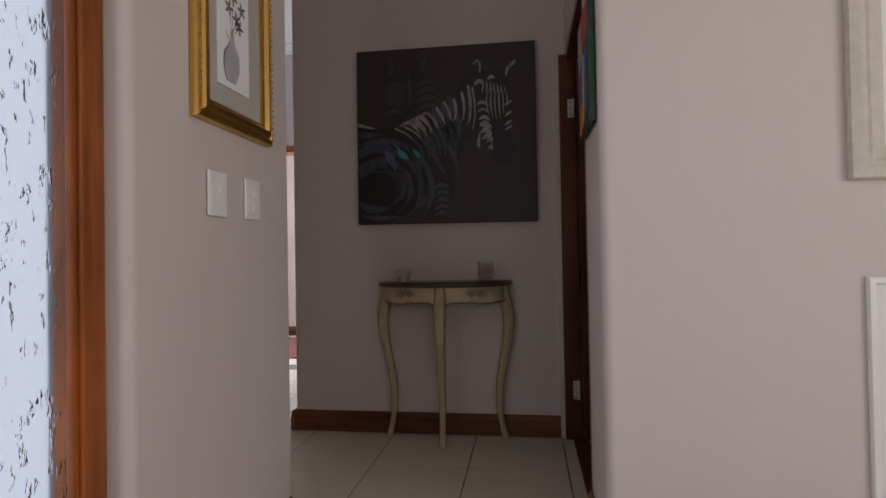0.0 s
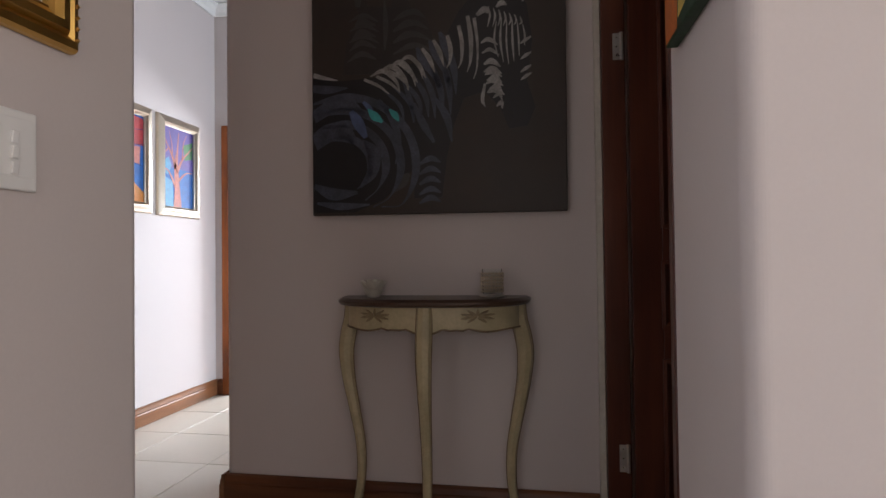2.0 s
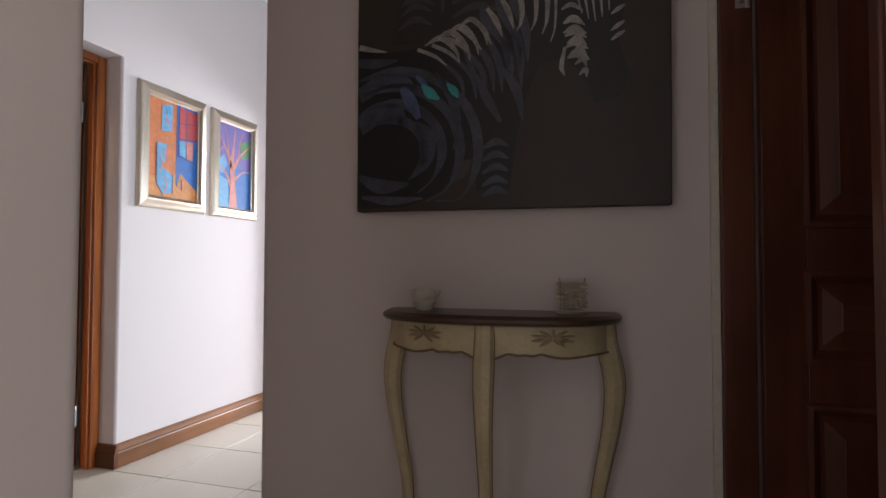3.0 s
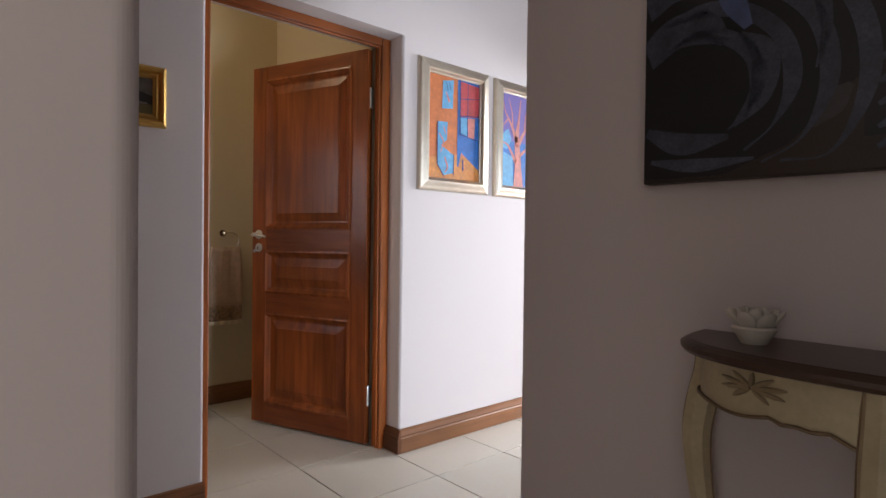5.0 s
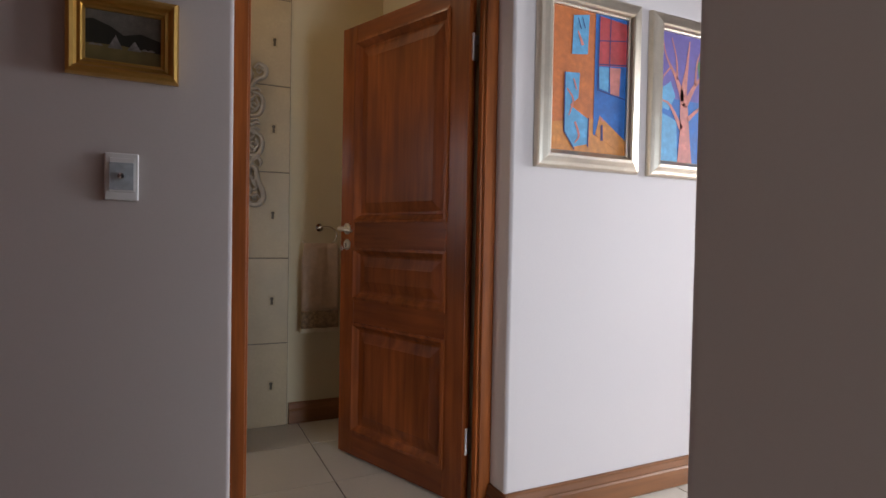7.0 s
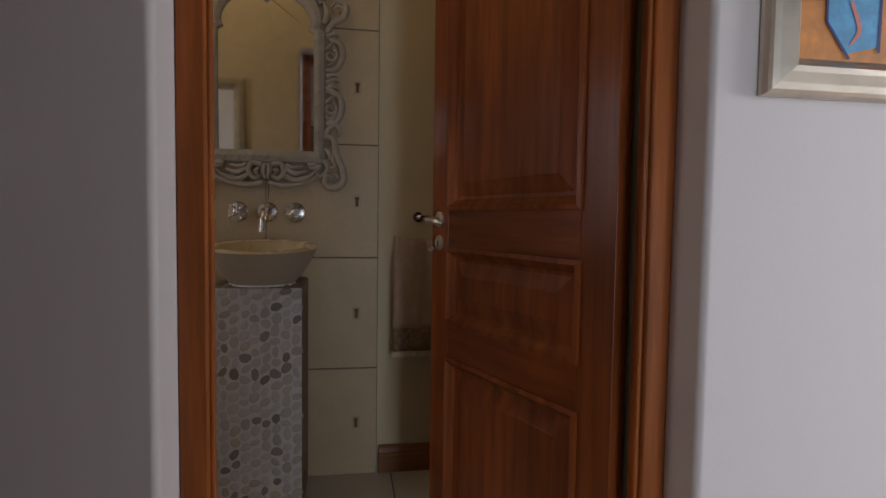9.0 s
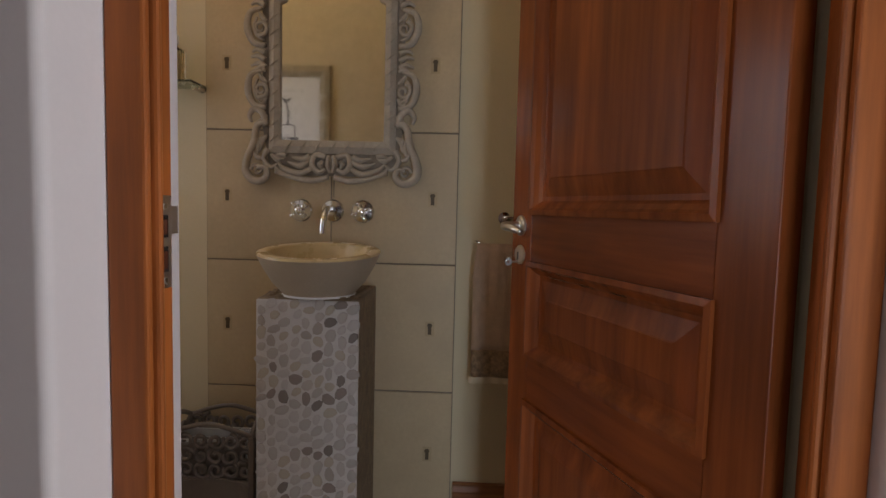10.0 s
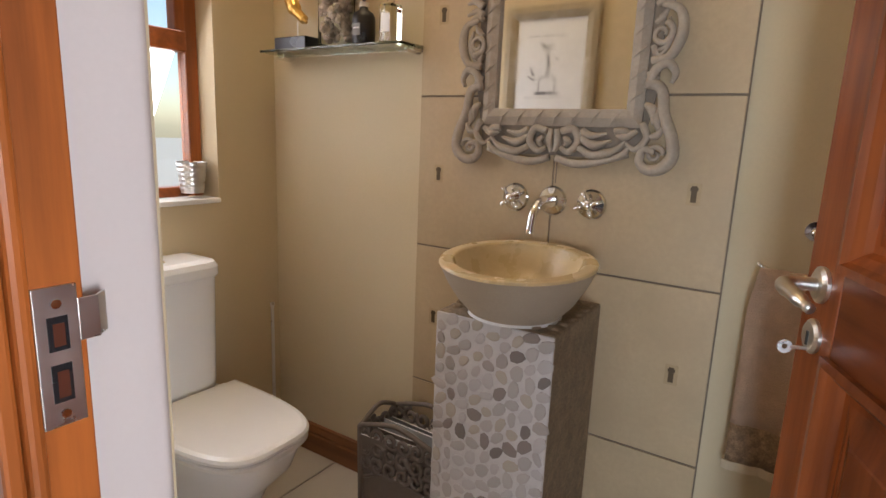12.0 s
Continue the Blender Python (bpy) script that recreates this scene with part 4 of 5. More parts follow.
# small gilt landscape
land, q = framed("picture", "small landscape with pale tents in a gilt frame", pose(-2.329, 2.569, 1.457) @ EASTWARD, 0.262, 0.217,
                 [(0, 0.014), (0.004, 0.026), (0.012, 0.030), (0.020, 0.026), (0.026, 0.016), (0.034, 0.018), (0.038, 0.012), (0.044, 0.010)], GOLD, back=plain("stormy_sky_paint", (0.22, 0.20, 0.17), 0.5, vary=0.35, scale=18))
shape(land, [(0.04, 0.04), (0.222, 0.04), (0.222, 0.078), (0.13, 0.088), (0.04, 0.086)], A, plain("dry_grass_paint", (0.26, 0.20, 0.07), 0.5, vary=0.35, scale=30))
shape(land, [(0.04, 0.086), (0.13, 0.088), (0.222, 0.078), (0.222, 0.11), (0.17, 0.125), (0.13, 0.115), (0.10, 0.135), (0.06, 0.15), (0.04, 0.145)], A - 0.0004, plain("dark_foliage_paint", (0.035, 0.035, 0.025), 0.5, vary=0.4, scale=30))
for x, hh in ((0.112, 0.036), (0.156, 0.026)):
    shape(land, [(x - 0.018, 0.078), (x + 0.016, 0.078), (x, 0.078 + hh)], A - 0.0012, PALEPAINT, "pale_tent_patch")
bm = bmesh.new()
for x in (0.06, 0.075, 0.18, 0.195):
    part("pale_stroke", stroke(bmesh.new(), [(x - 0.008, 0.082, 0.002), (x, 0.084, 0.006), (x + 0.008, 0.082, 0.002)], A - 0.0012, 3), PALEPAINT, land)

# bright canvas on the lobby side wall: the wall faces -x
WESTWARD = pose(0, 0, 0, 0, 0, -90)
bright = thing("painting", "small brightly coloured unframed canvas", "painting", pose(0.388, 2.462, 1.422) @ WESTWARD)
part("canvas", box(0, 0.298, -0.024, -0.001, 0, 0.40, 0.003), plain("dark_green_canvas_edge", (0.018, 0.05, 0.026), 0.6, vary=0.5, scale=20), bright)
for pts, mm in (([(0.004, 0.22), (0.14, 0.26), (0.12, 0.396), (0.004, 0.396)], PALEPAINT), ([(0.14, 0.26), (0.296, 0.30), (0.296, 0.396), (0.12, 0.396)], RED), ([(0.004, 0.12), (0.10, 0.10), (0.14, 0.26), (0.004, 0.22)], PURPLE),
                ([(0.10, 0.02), (0.17, 0.03), (0.19, 0.25), (0.14, 0.26)], YELLOW), ([(0.004, 0.004), (0.09, 0.004), (0.10, 0.10), (0.004, 0.12)], ORANGE), ([(0.19, 0.06), (0.25, 0.05), (0.26, 0.27), (0.20, 0.24)], BLUE)):
    shape(bright, pts, -0.0244, mm)

# two pale framed botanical pictures on the foyer wall
LM = [(0, 0.012), (0.005, 0.022), (0.030, 0.028), (0.048, 0.020), (0.056, 0.024), (0.078, 0.016), (0.096, 0.010)]
for z0, hh, lab in ((1.203, 0.70, "print in a wide limed timber frame"), (0.205, 0.72, "white framed botanical print of green leaves")):
    pic, q = framed("picture", lab, pose(1.080 if z0 > 1 else 1.120, 2.129, z0), 0.52, hh, LM if z0 > 1 else [(0, 0.010), (0.004, 0.016), (0.018, 0.016), (0.022, 0.010)], LIMED if z0 > 1 else PLASTIC, back=PAPER, group="foyer prints")
    bm = bmesh.new()
    for k in range(0 if z0 > 1 else 9):
        for st in ([(0.10, 0.12 + 0.05 * k, 0.002), (0.07 + 0.004 * k, 0.15 + 0.05 * k, 0.016), (0.06, 0.19 + 0.05 * k, 0.002)], [(0.20, 0.12 + 0.05 * k, 0.002), (0.24, 0.15 + 0.05 * k, 0.016), (0.26, 0.19 + 0.05 * k, 0.002)]):
            part("leaf_stroke", stroke(bmesh.new(), st, A, 4), GREEN, pic)


# ---- switches ----
def switch(m, w, h, rockers, label):
    s = thing("light_switch", label, "light switch", m, "wall switches")
    part("plate", box(0, w, -0.011, -0.001, 0, h, 0.004, 3), PLASTIC, s)
    part("inner_plate", box(0.012, w - 0.008, -0.0125, -0.010, 0.022, h - 0.014, 0.001), PLASTIC, s)
    for x, z in rockers:
        part("rocker", moved(box(-0.006, 0.006, -0.004, 0.001, -0.010, 0.010, 0.0015), pose(x, -0.0135, z, 7)), PLASTIC, s)
    return s


switch(pose(-0.729, 1.822, 1.131) @ EASTWARD, 0.097, 0.131, [(0.05, 0.08), (0.05, 0.055)], "white plastic two rocker light switch")
switch(pose(-0.729, 2.030, 1.135) @ EASTWARD, 0.095, 0.131, [(0.05, 0.085), (0.05, 0.06), (0.05, 0.035)], "white plastic three rocker light switch")
dim = switch(pose(-2.329, 2.656, 1.137) @ EASTWARD, 0.080, 0.126, [], "white plastic dimmer switch with a round knob")
# pale mottled grey paints the glare that the insert reflects
part("glass_insert", box(0.012, 0.068, -0.0145, -0.0126, 0.028, 0.100, 0.0006), plain("insert_glare_grey", (0.55, 0.60, 0.64), 0.25, vary=0.25, scale=60, bump=0), dim, "shiny insert with its glare in the colour")
part("knob", moved(lathe([(0, 0), (0.010, 0), (0.008, 0.014), (0, 0.015)], 20), pose(0.040, -0.0146, 0.064, 90)), CHROME, dim, "small chrome knob")

# ---- console table ----
table = thing("console_table", "half-round cream console table with a dark walnut top", "console table", pose(-0.294, 3.500, 0) @ Matrix.Diagonal((1.028, 1.05, 0.980, 1)))


def half_outline(w, d, n=40):
    """Half of a softened ellipse, bulging towards -y."""
    return [(w * math.copysign(abs(math.cos(a)) ** 0.8, math.cos(a)), -d * abs(math.sin(a)) ** 0.72) for a in (math.pi * k / n for k in range(n + 1))]


def slab(outline, prof, bm=None):
    """Stack outlines offset outwards by prof's first number at its second's height."""
    one = bmesh.new()
    rings = []
    for off, z in prof:
        rings.append([one.verts.new((x * (1 + off / 0.36), (y - 0.0) * (1 + off / 0.25) if y < -1e-4 else y, z)) for x, y in outline])
    for a, b in zip(rings, rings[1:]):
        for i in range(len(a)):
            j = (i + 1) % len(a)
            one.faces.new((a[i], a[j], b[j], b[i]))
    one.faces.new(rings[0][::-1])
    one.faces.new(rings[-1])
    bmesh.ops.triangulate(one, faces=[f for f in one.faces if len(f.verts) > 4])
    return join(bm, one)


part("top", slab(half_outline(0.360, 0.245), [(-0.014, 0.858), (0.0, 0.862), (0.006, 0.870), (0.006, 0.878), (-0.002, 0.884), (-0.010, 0.888), (-0.016, 0.888)]), WALNUT, table, "dark walnut half-round top")
# apron with a scalloped lower edge
bm = bmesh.new()
o = half_outline(0.330, 0.215, 48)
for i in range(len(o) - 1):
    def low(k):
        s = abs(o[k][0]) / 0.330
        return 0.775 - 0.020 * math.cos(s * 9.0) * (1 - s) - (0.012 if 0.25 < s < 0.42 else 0.0)
    p, r = o[i], o[i + 1]
    bm.faces.new([bm.verts.new(v) for v in ((*p, low(i)), (*r, low(i + 1)), (*r, 0.859), (*p, 0.859))])
bmesh.ops.remove_doubles(bm, verts=bm.verts, dist=1e-5)
bmesh.ops.solidify(bm, geom=bm.faces[:], thickness=-0.016)
apron = part("apron", bm, CREAMWOOD, table, "cream apron with carved sprays")
bm = bmesh.new()
for i in range(0, len(o) - 1):
    s = abs(o[i][0]) / 0.330
    s2 = abs(o[i + 1][0]) / 0.330
    f = lambda q: 0.775 - 0.020 * math.cos(q * 9.0) * (1 - q) - (0.012 if 0.25 < q < 0.42 else 0.0)
    tube([(o[i][0] * 1.01, o[i][1] * 1.01 - 0.001, f(s)), (o[i + 1][0] * 1.01, o[i + 1][1] * 1.01 - 0.001, f(s2))], 0.0035, 6, bm=bm)
part("bead", bm, TRIMBROWN, apron)
for sx in (-1, 1):
    bm = bmesh.new()
    for k in range(9):
        a = math.radians(-60 + k * 37)
        cx, cz = sx * 0.185, 0.825
        pts = [(cx + r * math.cos(a), -0.002 - 0.215 * (1 - (abs(cx + r * math.cos(a)) / 0.330) ** 2.5) ** 0.36, cz + 0.45 * r * math.sin(a)) for r in (0.004, 0.022, 0.045, 0.06)]
        tube(pts, [0.003, 0.0055, 0.0045, 0.0015], 6, bm=bm)
    part("carved_spray", bm, plain("worn_spray_paint", (0.34, 0.26, 0.145), 0.5, vary=0.3, scale=30) if sx < 0 else bpy.data.materials["worn_spray_paint"], apron)


def cabriole(parent, m, across):
    """Curved leg; local x outward."""
    c = [(0.0, 0, 0.860, 0.028), (0.004, 0, 0.80, 0.030), (0.018, 0, 0.735, 0.031), (0.026, 0, 0.66, 0.029), (0.016, 0, 0.55, 0.025), (-0.008, 0, 0.42, 0.021), (-0.028, 0, 0.30, 0.0185), (-0.031, 0, 0.18, 0.0165), (-0.018, 0, 0.08, 0.0155), (-0.002, 0, 0.012, 0.017), (0.0, 0, 0.002, 0.015)]
    pts = spline(c, 5)
    leg = part("leg", moved(tube([p.to_3d() for p in (Vector((q[0], q[1], q[2])) for q in pts)], [q[3] for q in pts], 8, normal=(0, 1, 0)), m), CREAMWOOD, parent, "cream cabriole leg")
    for e in (-1, 1):
        part("edge_line", moved(tube([(q[0], e * q[3] * 0.98, q[2]) if across else (q[0] + e * q[3] * 0.98, 0.0, q[2]) for q in pts], 0.0028, 5), m), TRIMBROWN, leg)


cabriole(table, pose(-0.318, -0.045, 0, 0, 0, 180), False)
cabriole(table, pose(0.318, -0.045, 0, 0, 0, 0), False)
cabriole(table, pose(0, -0.213, 0, 0, 0, -90) @ Matrix.Diagonal((0.75, 0.95, 1, 1)), True)

bloom = thing("ornament", "white bisque flower ornament on the console table", "ornament", pose(-0.515, 3.390, 0.8706))
part("bowl", lathe([(0, 0.0), (0.022, 0.0), (0.030, 0.012), (0.040, 0.03), (0.036, 0.034), (0.02, 0.02), (0, 0.016)], 20), PETAL, bloom)
for ring, (n, r, tilt, s) in enumerate(((7, 0.036, 50, 1.0), (5, 0.022, 68, 0.85), (3, 0.010, 80, 0.7))):
    for k in range(n):
        pb = bmesh.new()
        bmesh.ops.create_uvsphere(pb, u_segments=8, v_segments=6, radius=0.024 * s, matrix=Matrix.Diagonal((0.75, 0.22, 1.0, 1)))
        moved(pb, pose(0, 0, 0.034, 0, 0, 360 * k / n + 20 * ring) @ pose(0, -r, 0.012 + ring * 0.004, 90 - tilt))
        part("petal", pb, PETAL, bloom, smooth=True)
votive = thing("candle_holder", "beaded glass votive candle holder on a small saucer", "candle holder", pose(-0.058, 3.390, 0.8706))
part("saucer", lathe([(0, 0.0), (0.040, 0.001), (0.048, 0.006), (0.044, 0.007), (0, 0.004)], 28), PETAL, votive)
part("cup", lathe([(0, 0.008), (0.034, 0.008), (0.036, 0.012), (0.038, 0.105), (0.035, 0.105), (0.033, 0.014), (0, 0.012)], 28), THIN, votive, "clear glass cup")
bm = bmesh.new()
for k in range(16):
    for z in range(6):
        join(bm, lathe([(0, -0.006), (0.0062, 0), (0, 0.006)], 6, at=(0.039 * math.cos(k * math.pi / 8), 0.039 * math.sin(k * math.pi / 8), 0.022 + z * 0.013)))
part("bead_band", bm, CHAMPAGNE, votive)


# ---- cloakroom: stone tile panel ----
tiles = structure("wall_tile_bed", [(-3.7568, -3.7500, 2.484, 3.392, 0.0, TOP - 0.1)], JOINT, "dark joints of the stone tile panel")
ROW = 0.4660
tile_mesh = None
for r in range(6):
    for y0, y1 in ((2.487, 2.9375), (2.9415, 3.389)):
        z0, z1 = -0.010 + ROW * r + 0.003, -0.010 + ROW * (r + 1) - 0.003
        part("tile", box(-3.7505, -3.7445, y0, y1, max(z0, 0.001), z1, 0.0012), STONE, tiles)
LIGHTCUT = plain("chiselled_stone", (0.47, 0.35, 0.20), 0.7, vary=0.12, scale=40, fine=200, bump=0.5)
UMBER = plain("umber_inlay", (0.10, 0.062, 0.022), 0.5, vary=0.3, scale=60)
for r in range(6):
    for y in (2.562, 3.303):
        z = -0.010 + ROW * (r + 0.5)
        ins = part("inlay", box(-3.7447, -3.7437, y - 0.016, y + 0.016, z - 0.027, z + 0.027, 0.0004), LIGHTCUT, tiles)
        core = box(-3.7438, -3.7428, y - 0.0065, y + 0.0065, z - 0.020, z + 0.020)
        box(-3.7438, -3.7429, y - 0.009, y + 0.009, z + 0.008, z + 0.0165, bm=core)
        part("inlay_core", core, UMBER, ins)

# ---- pebble plinth and basin ----
plinth = thing("basin_plinth", "square plinth faced with pale and dark river pebbles", "plinth", pose(-3.412, 2.9505, 0))
part("core", box(-0.332, -0.006, -0.1565, 0.1565, 0.0, 0.842, 0.006), ROUGHSTONE, plinth, "brown split stone sides")
part("grout_face", box(-0.0062, 0.0015, -0.1575, 0.1575, 0.0, 0.838, 0.003), PEBGROUT, plinth, "white grout between the pebbles")
rng = random.Random(7)
pebble_meshes = []
for k in range(5):
    pb = bmesh.new()
    bmesh.ops.create_uvsphere(pb, u_segments=9, v_segments=4, radius=1.0)
    for v in pb.verts:
        a = math.atan2(v.co.z, v.co.y)
        w = 1 + 0.10 * math.sin(2 * a + k) + 0.07 * math.cos(3 * a + 2 * k)
        v.co.y *= w
        v.co.z *= w
        v.co.x = max(v.co.x, -0.2)
    me = bpy.data.meshes.new("pebble")
    pb.to_mesh(me)
    pb.free()
    for p in me.polygons:
        p.use_smooth = True
    me.materials.append(PEBBLE)
    pebble_meshes.append(me)
# scatter, then push apart
pts = []
for i in range(9):
    for j in range(21):
        pts.append([-0.140 + 0.035 * i + rng.uniform(-0.008, 0.008), 0.018 + 0.0395 * j + (0.019 if i % 2 else 0) + rng.uniform(-0.010, 0.010), rng.uniform(0.0145, 0.0205), rng.uniform(0, math.pi)])
for _ in range(14):
    for a in pts:
        for b in pts:
            if a is b:
                continue
            dy, dz = b[0] - a[0], b[1] - a[1]
            if abs(dy) > 0.05 or abs(dz) > 0.05:
                continue
            d = math.hypot(dy, dz) + 1e-6
            want = (a[2] + b[2]) * 1.07
            if d < want:
                k = 0.25 * (want - d) / d
                a[0] -= dy * k
                a[1] -= dz * k
                b[0] += dy * k
                b[1] += dz * k
    for a in pts:
        a[0] = min(0.1415, max(-0.1415, a[0]))
        a[1] = min(0.826, max(0.012, a[1]))
for y, z, r, turn in pts:
    ob = new("pebble", pebble_meshes[rng.randrange(5)])
    ob.parent = plinth
    s = rng.uniform(1.05, 1.28)
    ob.matrix_basis = Matrix.Translation((0.0012, y, z)) @ Matrix.Rotation(math.radians(55) + rng.gauss(0, 0.7), 4, "X") @ Matrix.Diagonal((0.0042, r * s, r / s * 0.98, 1))
bm = bmesh.new()
for k in range(22):
    a = 2 * math.pi * k / 22
    rr = 0.13
    join(bm, lathe([(0, 0.0), (0.018, 0.002), (0.014, 0.007), (0, 0.009)], 7, at=(-0.168 + max(-0.13, min(0.14, rr * 1.35 * math.cos(a))), max(-0.14, min(0.14, rr * 1.35 * math.sin(a))), 0.840)))
part("top_pebble_rim", bm, ROUGHSTONE, plinth, kind="stuff")

basin = thing("basin", "round sandstone vessel basin on the pebble plinth", "basin", pose(-3.505, 2.962, 0.846))


def raked(bm):
    """The rim is cut on a rake, lower at the front."""
    for v in bm.verts:
        v.co.z -= 0.070 * v.co.x * max(0.0, v.co.z / 0.13)
    return bm


part("outer_bowl", raked(lathe([(0, 0), (0.108, 0), (0.113, 0.004), (0.145, 0.040), (0.172, 0.085), (0.188, 0.120), (0.193, 0.130)], 48)), BOWLSIDE, basin, "honed grey-brown outer side", True)
part("rim", raked(lathe([(0.193, 0.130), (0.191, 0.136), (0.186, 0.138), (0.163, 0.138), (0.158, 0.135), (0.156, 0.128)], 48)), SANDSTONE, basin, "polished golden rim")
part("inner_bowl", raked(lathe([(0.156, 0.128), (0.138, 0.085), (0.100, 0.048), (0.050, 0.034), (0.020, 0.032), (0, 0.032)], 48)), SANDSTONE, basin, "polished golden inside", True)
part("waste", lathe([(0, 0.034), (0.017, 0.034), (0.019, 0.031), (0.019, 0.029)], 20), CHROME, basin, "chrome waste")
part("sealant", lathe([(0.104, -0.002), (0.117, -0.002), (0.113, 0.004), (0.108, 0.004)], 40), PLASTIC, basin)

for k, y in enumerate((2.831, 3.054)):
    tap = thing("tap", "chrome cross-head wall tap above the basin", "tap", pose(-3.7445, y, 1.106, 0, 90, 0), "basin taps")
    part("wall_plate", lathe([(0, 0.0), (0.041, 0.0), (0.041, 0.004), (0.036, 0.009), (0.016, 0.012), (0.014, 0.030), (0, 0.032)], 32), CHROME, tap, smooth=False)
    part("hub", lathe([(0, 0.028), (0.013, 0.028), (0.015, 0.036), (0.013, 0.046), (0, 0.049)], 20), CHROME, tap, smooth=True)
    for a in range(4):
        an = math.radians(90 * a + (20 if k else 38))
        part("spoke", tube([(0.008 * math.cos(an), 0.008 * math.sin(an), 0.038), (0.034 * math.cos(an), 0.034 * math.sin(an), 0.038), (0.037 * math.cos(an), 0.037 * math.sin(an), 0.038)], [0.0052, 0.0062, 0.003], 10), CHROME, tap, smooth=True)
spout = thing("spout", "chrome curved wall spout over the basin", "tap", pose(-3.7445, 2.945, 1.107))
part("wall_plate", moved(lathe([(0, 0.0), (0.041, 0.0), (0.041, 0.004), (0.036, 0.009), (0.020, 0.012), (0.018, 0.024), (0, 0.024)], 32), pose(0, 0, 0, 0, 90, 0)), CHROME, spout)
part("tube", tube(spline([(0.01, 0, 0.004), (0.05, 0, 0.006), (0.095, 0, 0.002), (0.125, 0, -0.022), (0.138, 0, -0.060), (0.141, 0, -0.078)], 6), 0.0115, 14), CHROME, spout, smooth=True)

# ---- carved mirror ----
mirror = thing("wall_mirror", "arched mirror in a carved greige scrollwork frame", "mirror", pose(-3.7435, 2.9450, 1.200, 0, 0, 90))
# local x to the right along +y, y = -out of the wall, z up from the lowest scroll
HW = 0.190


def arch(w, z0, zs, rise, n=36):
    """Straight sides, a notch at each shoulder, then a two-lobed head with a pendant in the middle."""
    pts = [(-w, z0), (w, z0), (w, zs), (w - 0.022, zs + 0.012), (w - 0.012, zs + 0.034)]
    ww = w - 0.012
    for k in range(1, n):
        x = ww * math.cos(math.pi * k / n)
        pts.append((x, zs + 0.034 + rise * max(0.0, 1 - (x / ww) ** 2) ** 0.5 - 0.045 * math.exp(-(x / 0.030) ** 2)))
    return pts + [(-w + 0.012, zs + 0.034), (-w + 0.022, zs + 0.012), (-w, zs)]


part("glass", moved(prism(arch(HW, 0.145, 0.62, 0.15), 0.003), pose(0, -0.014, 0)), MIRROR, mirror, "silvered mirror glass")
bm = bmesh.new()
a, b = arch(HW - 0.006, 0.152, 0.62, 0.125), arch(HW + 0.034, 0.108, 0.63, 0.185)
for y0, y1, inset in ((0.0, -0.030, 0.0),):
    va = [[bm.verts.new((x, y, z)) for x, z in o] for o, y in ((b, -0.001), (b, -0.022), ([((p[0] + q_[0]) / 2, (p[1] + q_[1]) / 2) for p, q_ in zip(a, b)], -0.031), (a, -0.026), (a, -0.012))]
    for r1, r2 in zip(va, va[1:]):
        for k in range(len(r1)):
            j = (k + 1) % len(r1)
            bm.faces.new((r1[k], r1[j], r2[j], r2[k]))
part("inner_frame", bm, CARVED, mirror, smooth=False)
# rope twist notches on the inner frame
for s in (-1, 1):
    for k in range(9):
        z = 0.17 + k * 0.052
        part("rope_notch", tube([(s * 0.188, -0.028, z), (s * 0.204, -0.033, z + 0.013 * s), (s * 0.220, -0.027, z + 0.024 * s)], [0.002, 0.0042, 0.002], 6), CARVED, mirror)
for k in range(7):
    part("rope_notch", tube([(-0.165 + k * 0.052, -0.028, 0.114), (-0.155 + k * 0.052, -0.033, 0.130), (-0.140 + k * 0.052, -0.027, 0.148)], [0.002, 0.0042, 0.002], 6), CARVED, mirror)
# backing board behind the carving, its colour darkened as shade in the gaps
part("backboard", moved(prism([(-0.225, 0.06), (-0.12, 0.03), (0.12, 0.03), (0.225, 0.06), (0.25, 0.20), (0.25, 0.70), (0.20, 0.84), (0.10, 0.93), (-0.10, 0.93), (-0.20, 0.84), (-0.25, 0.70), (-0.25, 0.20)], 0.010), pose(0, -0.012, 0)), CARVEDBACK, mirror)


def scroll(cx, cz, r0, turns, start, s, w=0.011, lift=0.030):
    """A flat spiral bar ending in a curl."""
    n = int(20 * turns)
    pts = []
    for k in range(n + 1):
        t = k / n
        an = start + s * 2 * math.pi * turns * t
        r = r0 * (1 - 0.78 * t)
        pts.append((cx + r * math.cos(an), -lift + 0.006 * t, cz + r * math.sin(an)))
    return tube(pts, [w * (1 - 0.45 * k / n) for k in range(n + 1)], 8, flat=1.0, normal=(0, 1, 0))


def bar(ctrl, lift=0.028, w0=0.010, w1=0.005, w2=None):
    p = spline([(x, -lift, z) for x, z in ctrl], 6)
    w2 = w1 if w2 is None else w2
    n = len(p) - 1
    return tube(p, [w0 + (w1 - w0) * min(1, 2 * k / n) if k <= n / 2 else w1 + (w2 - w1) * (2 * k / n - 1) for k in range(n + 1)], 8, normal=(0, 1, 0))


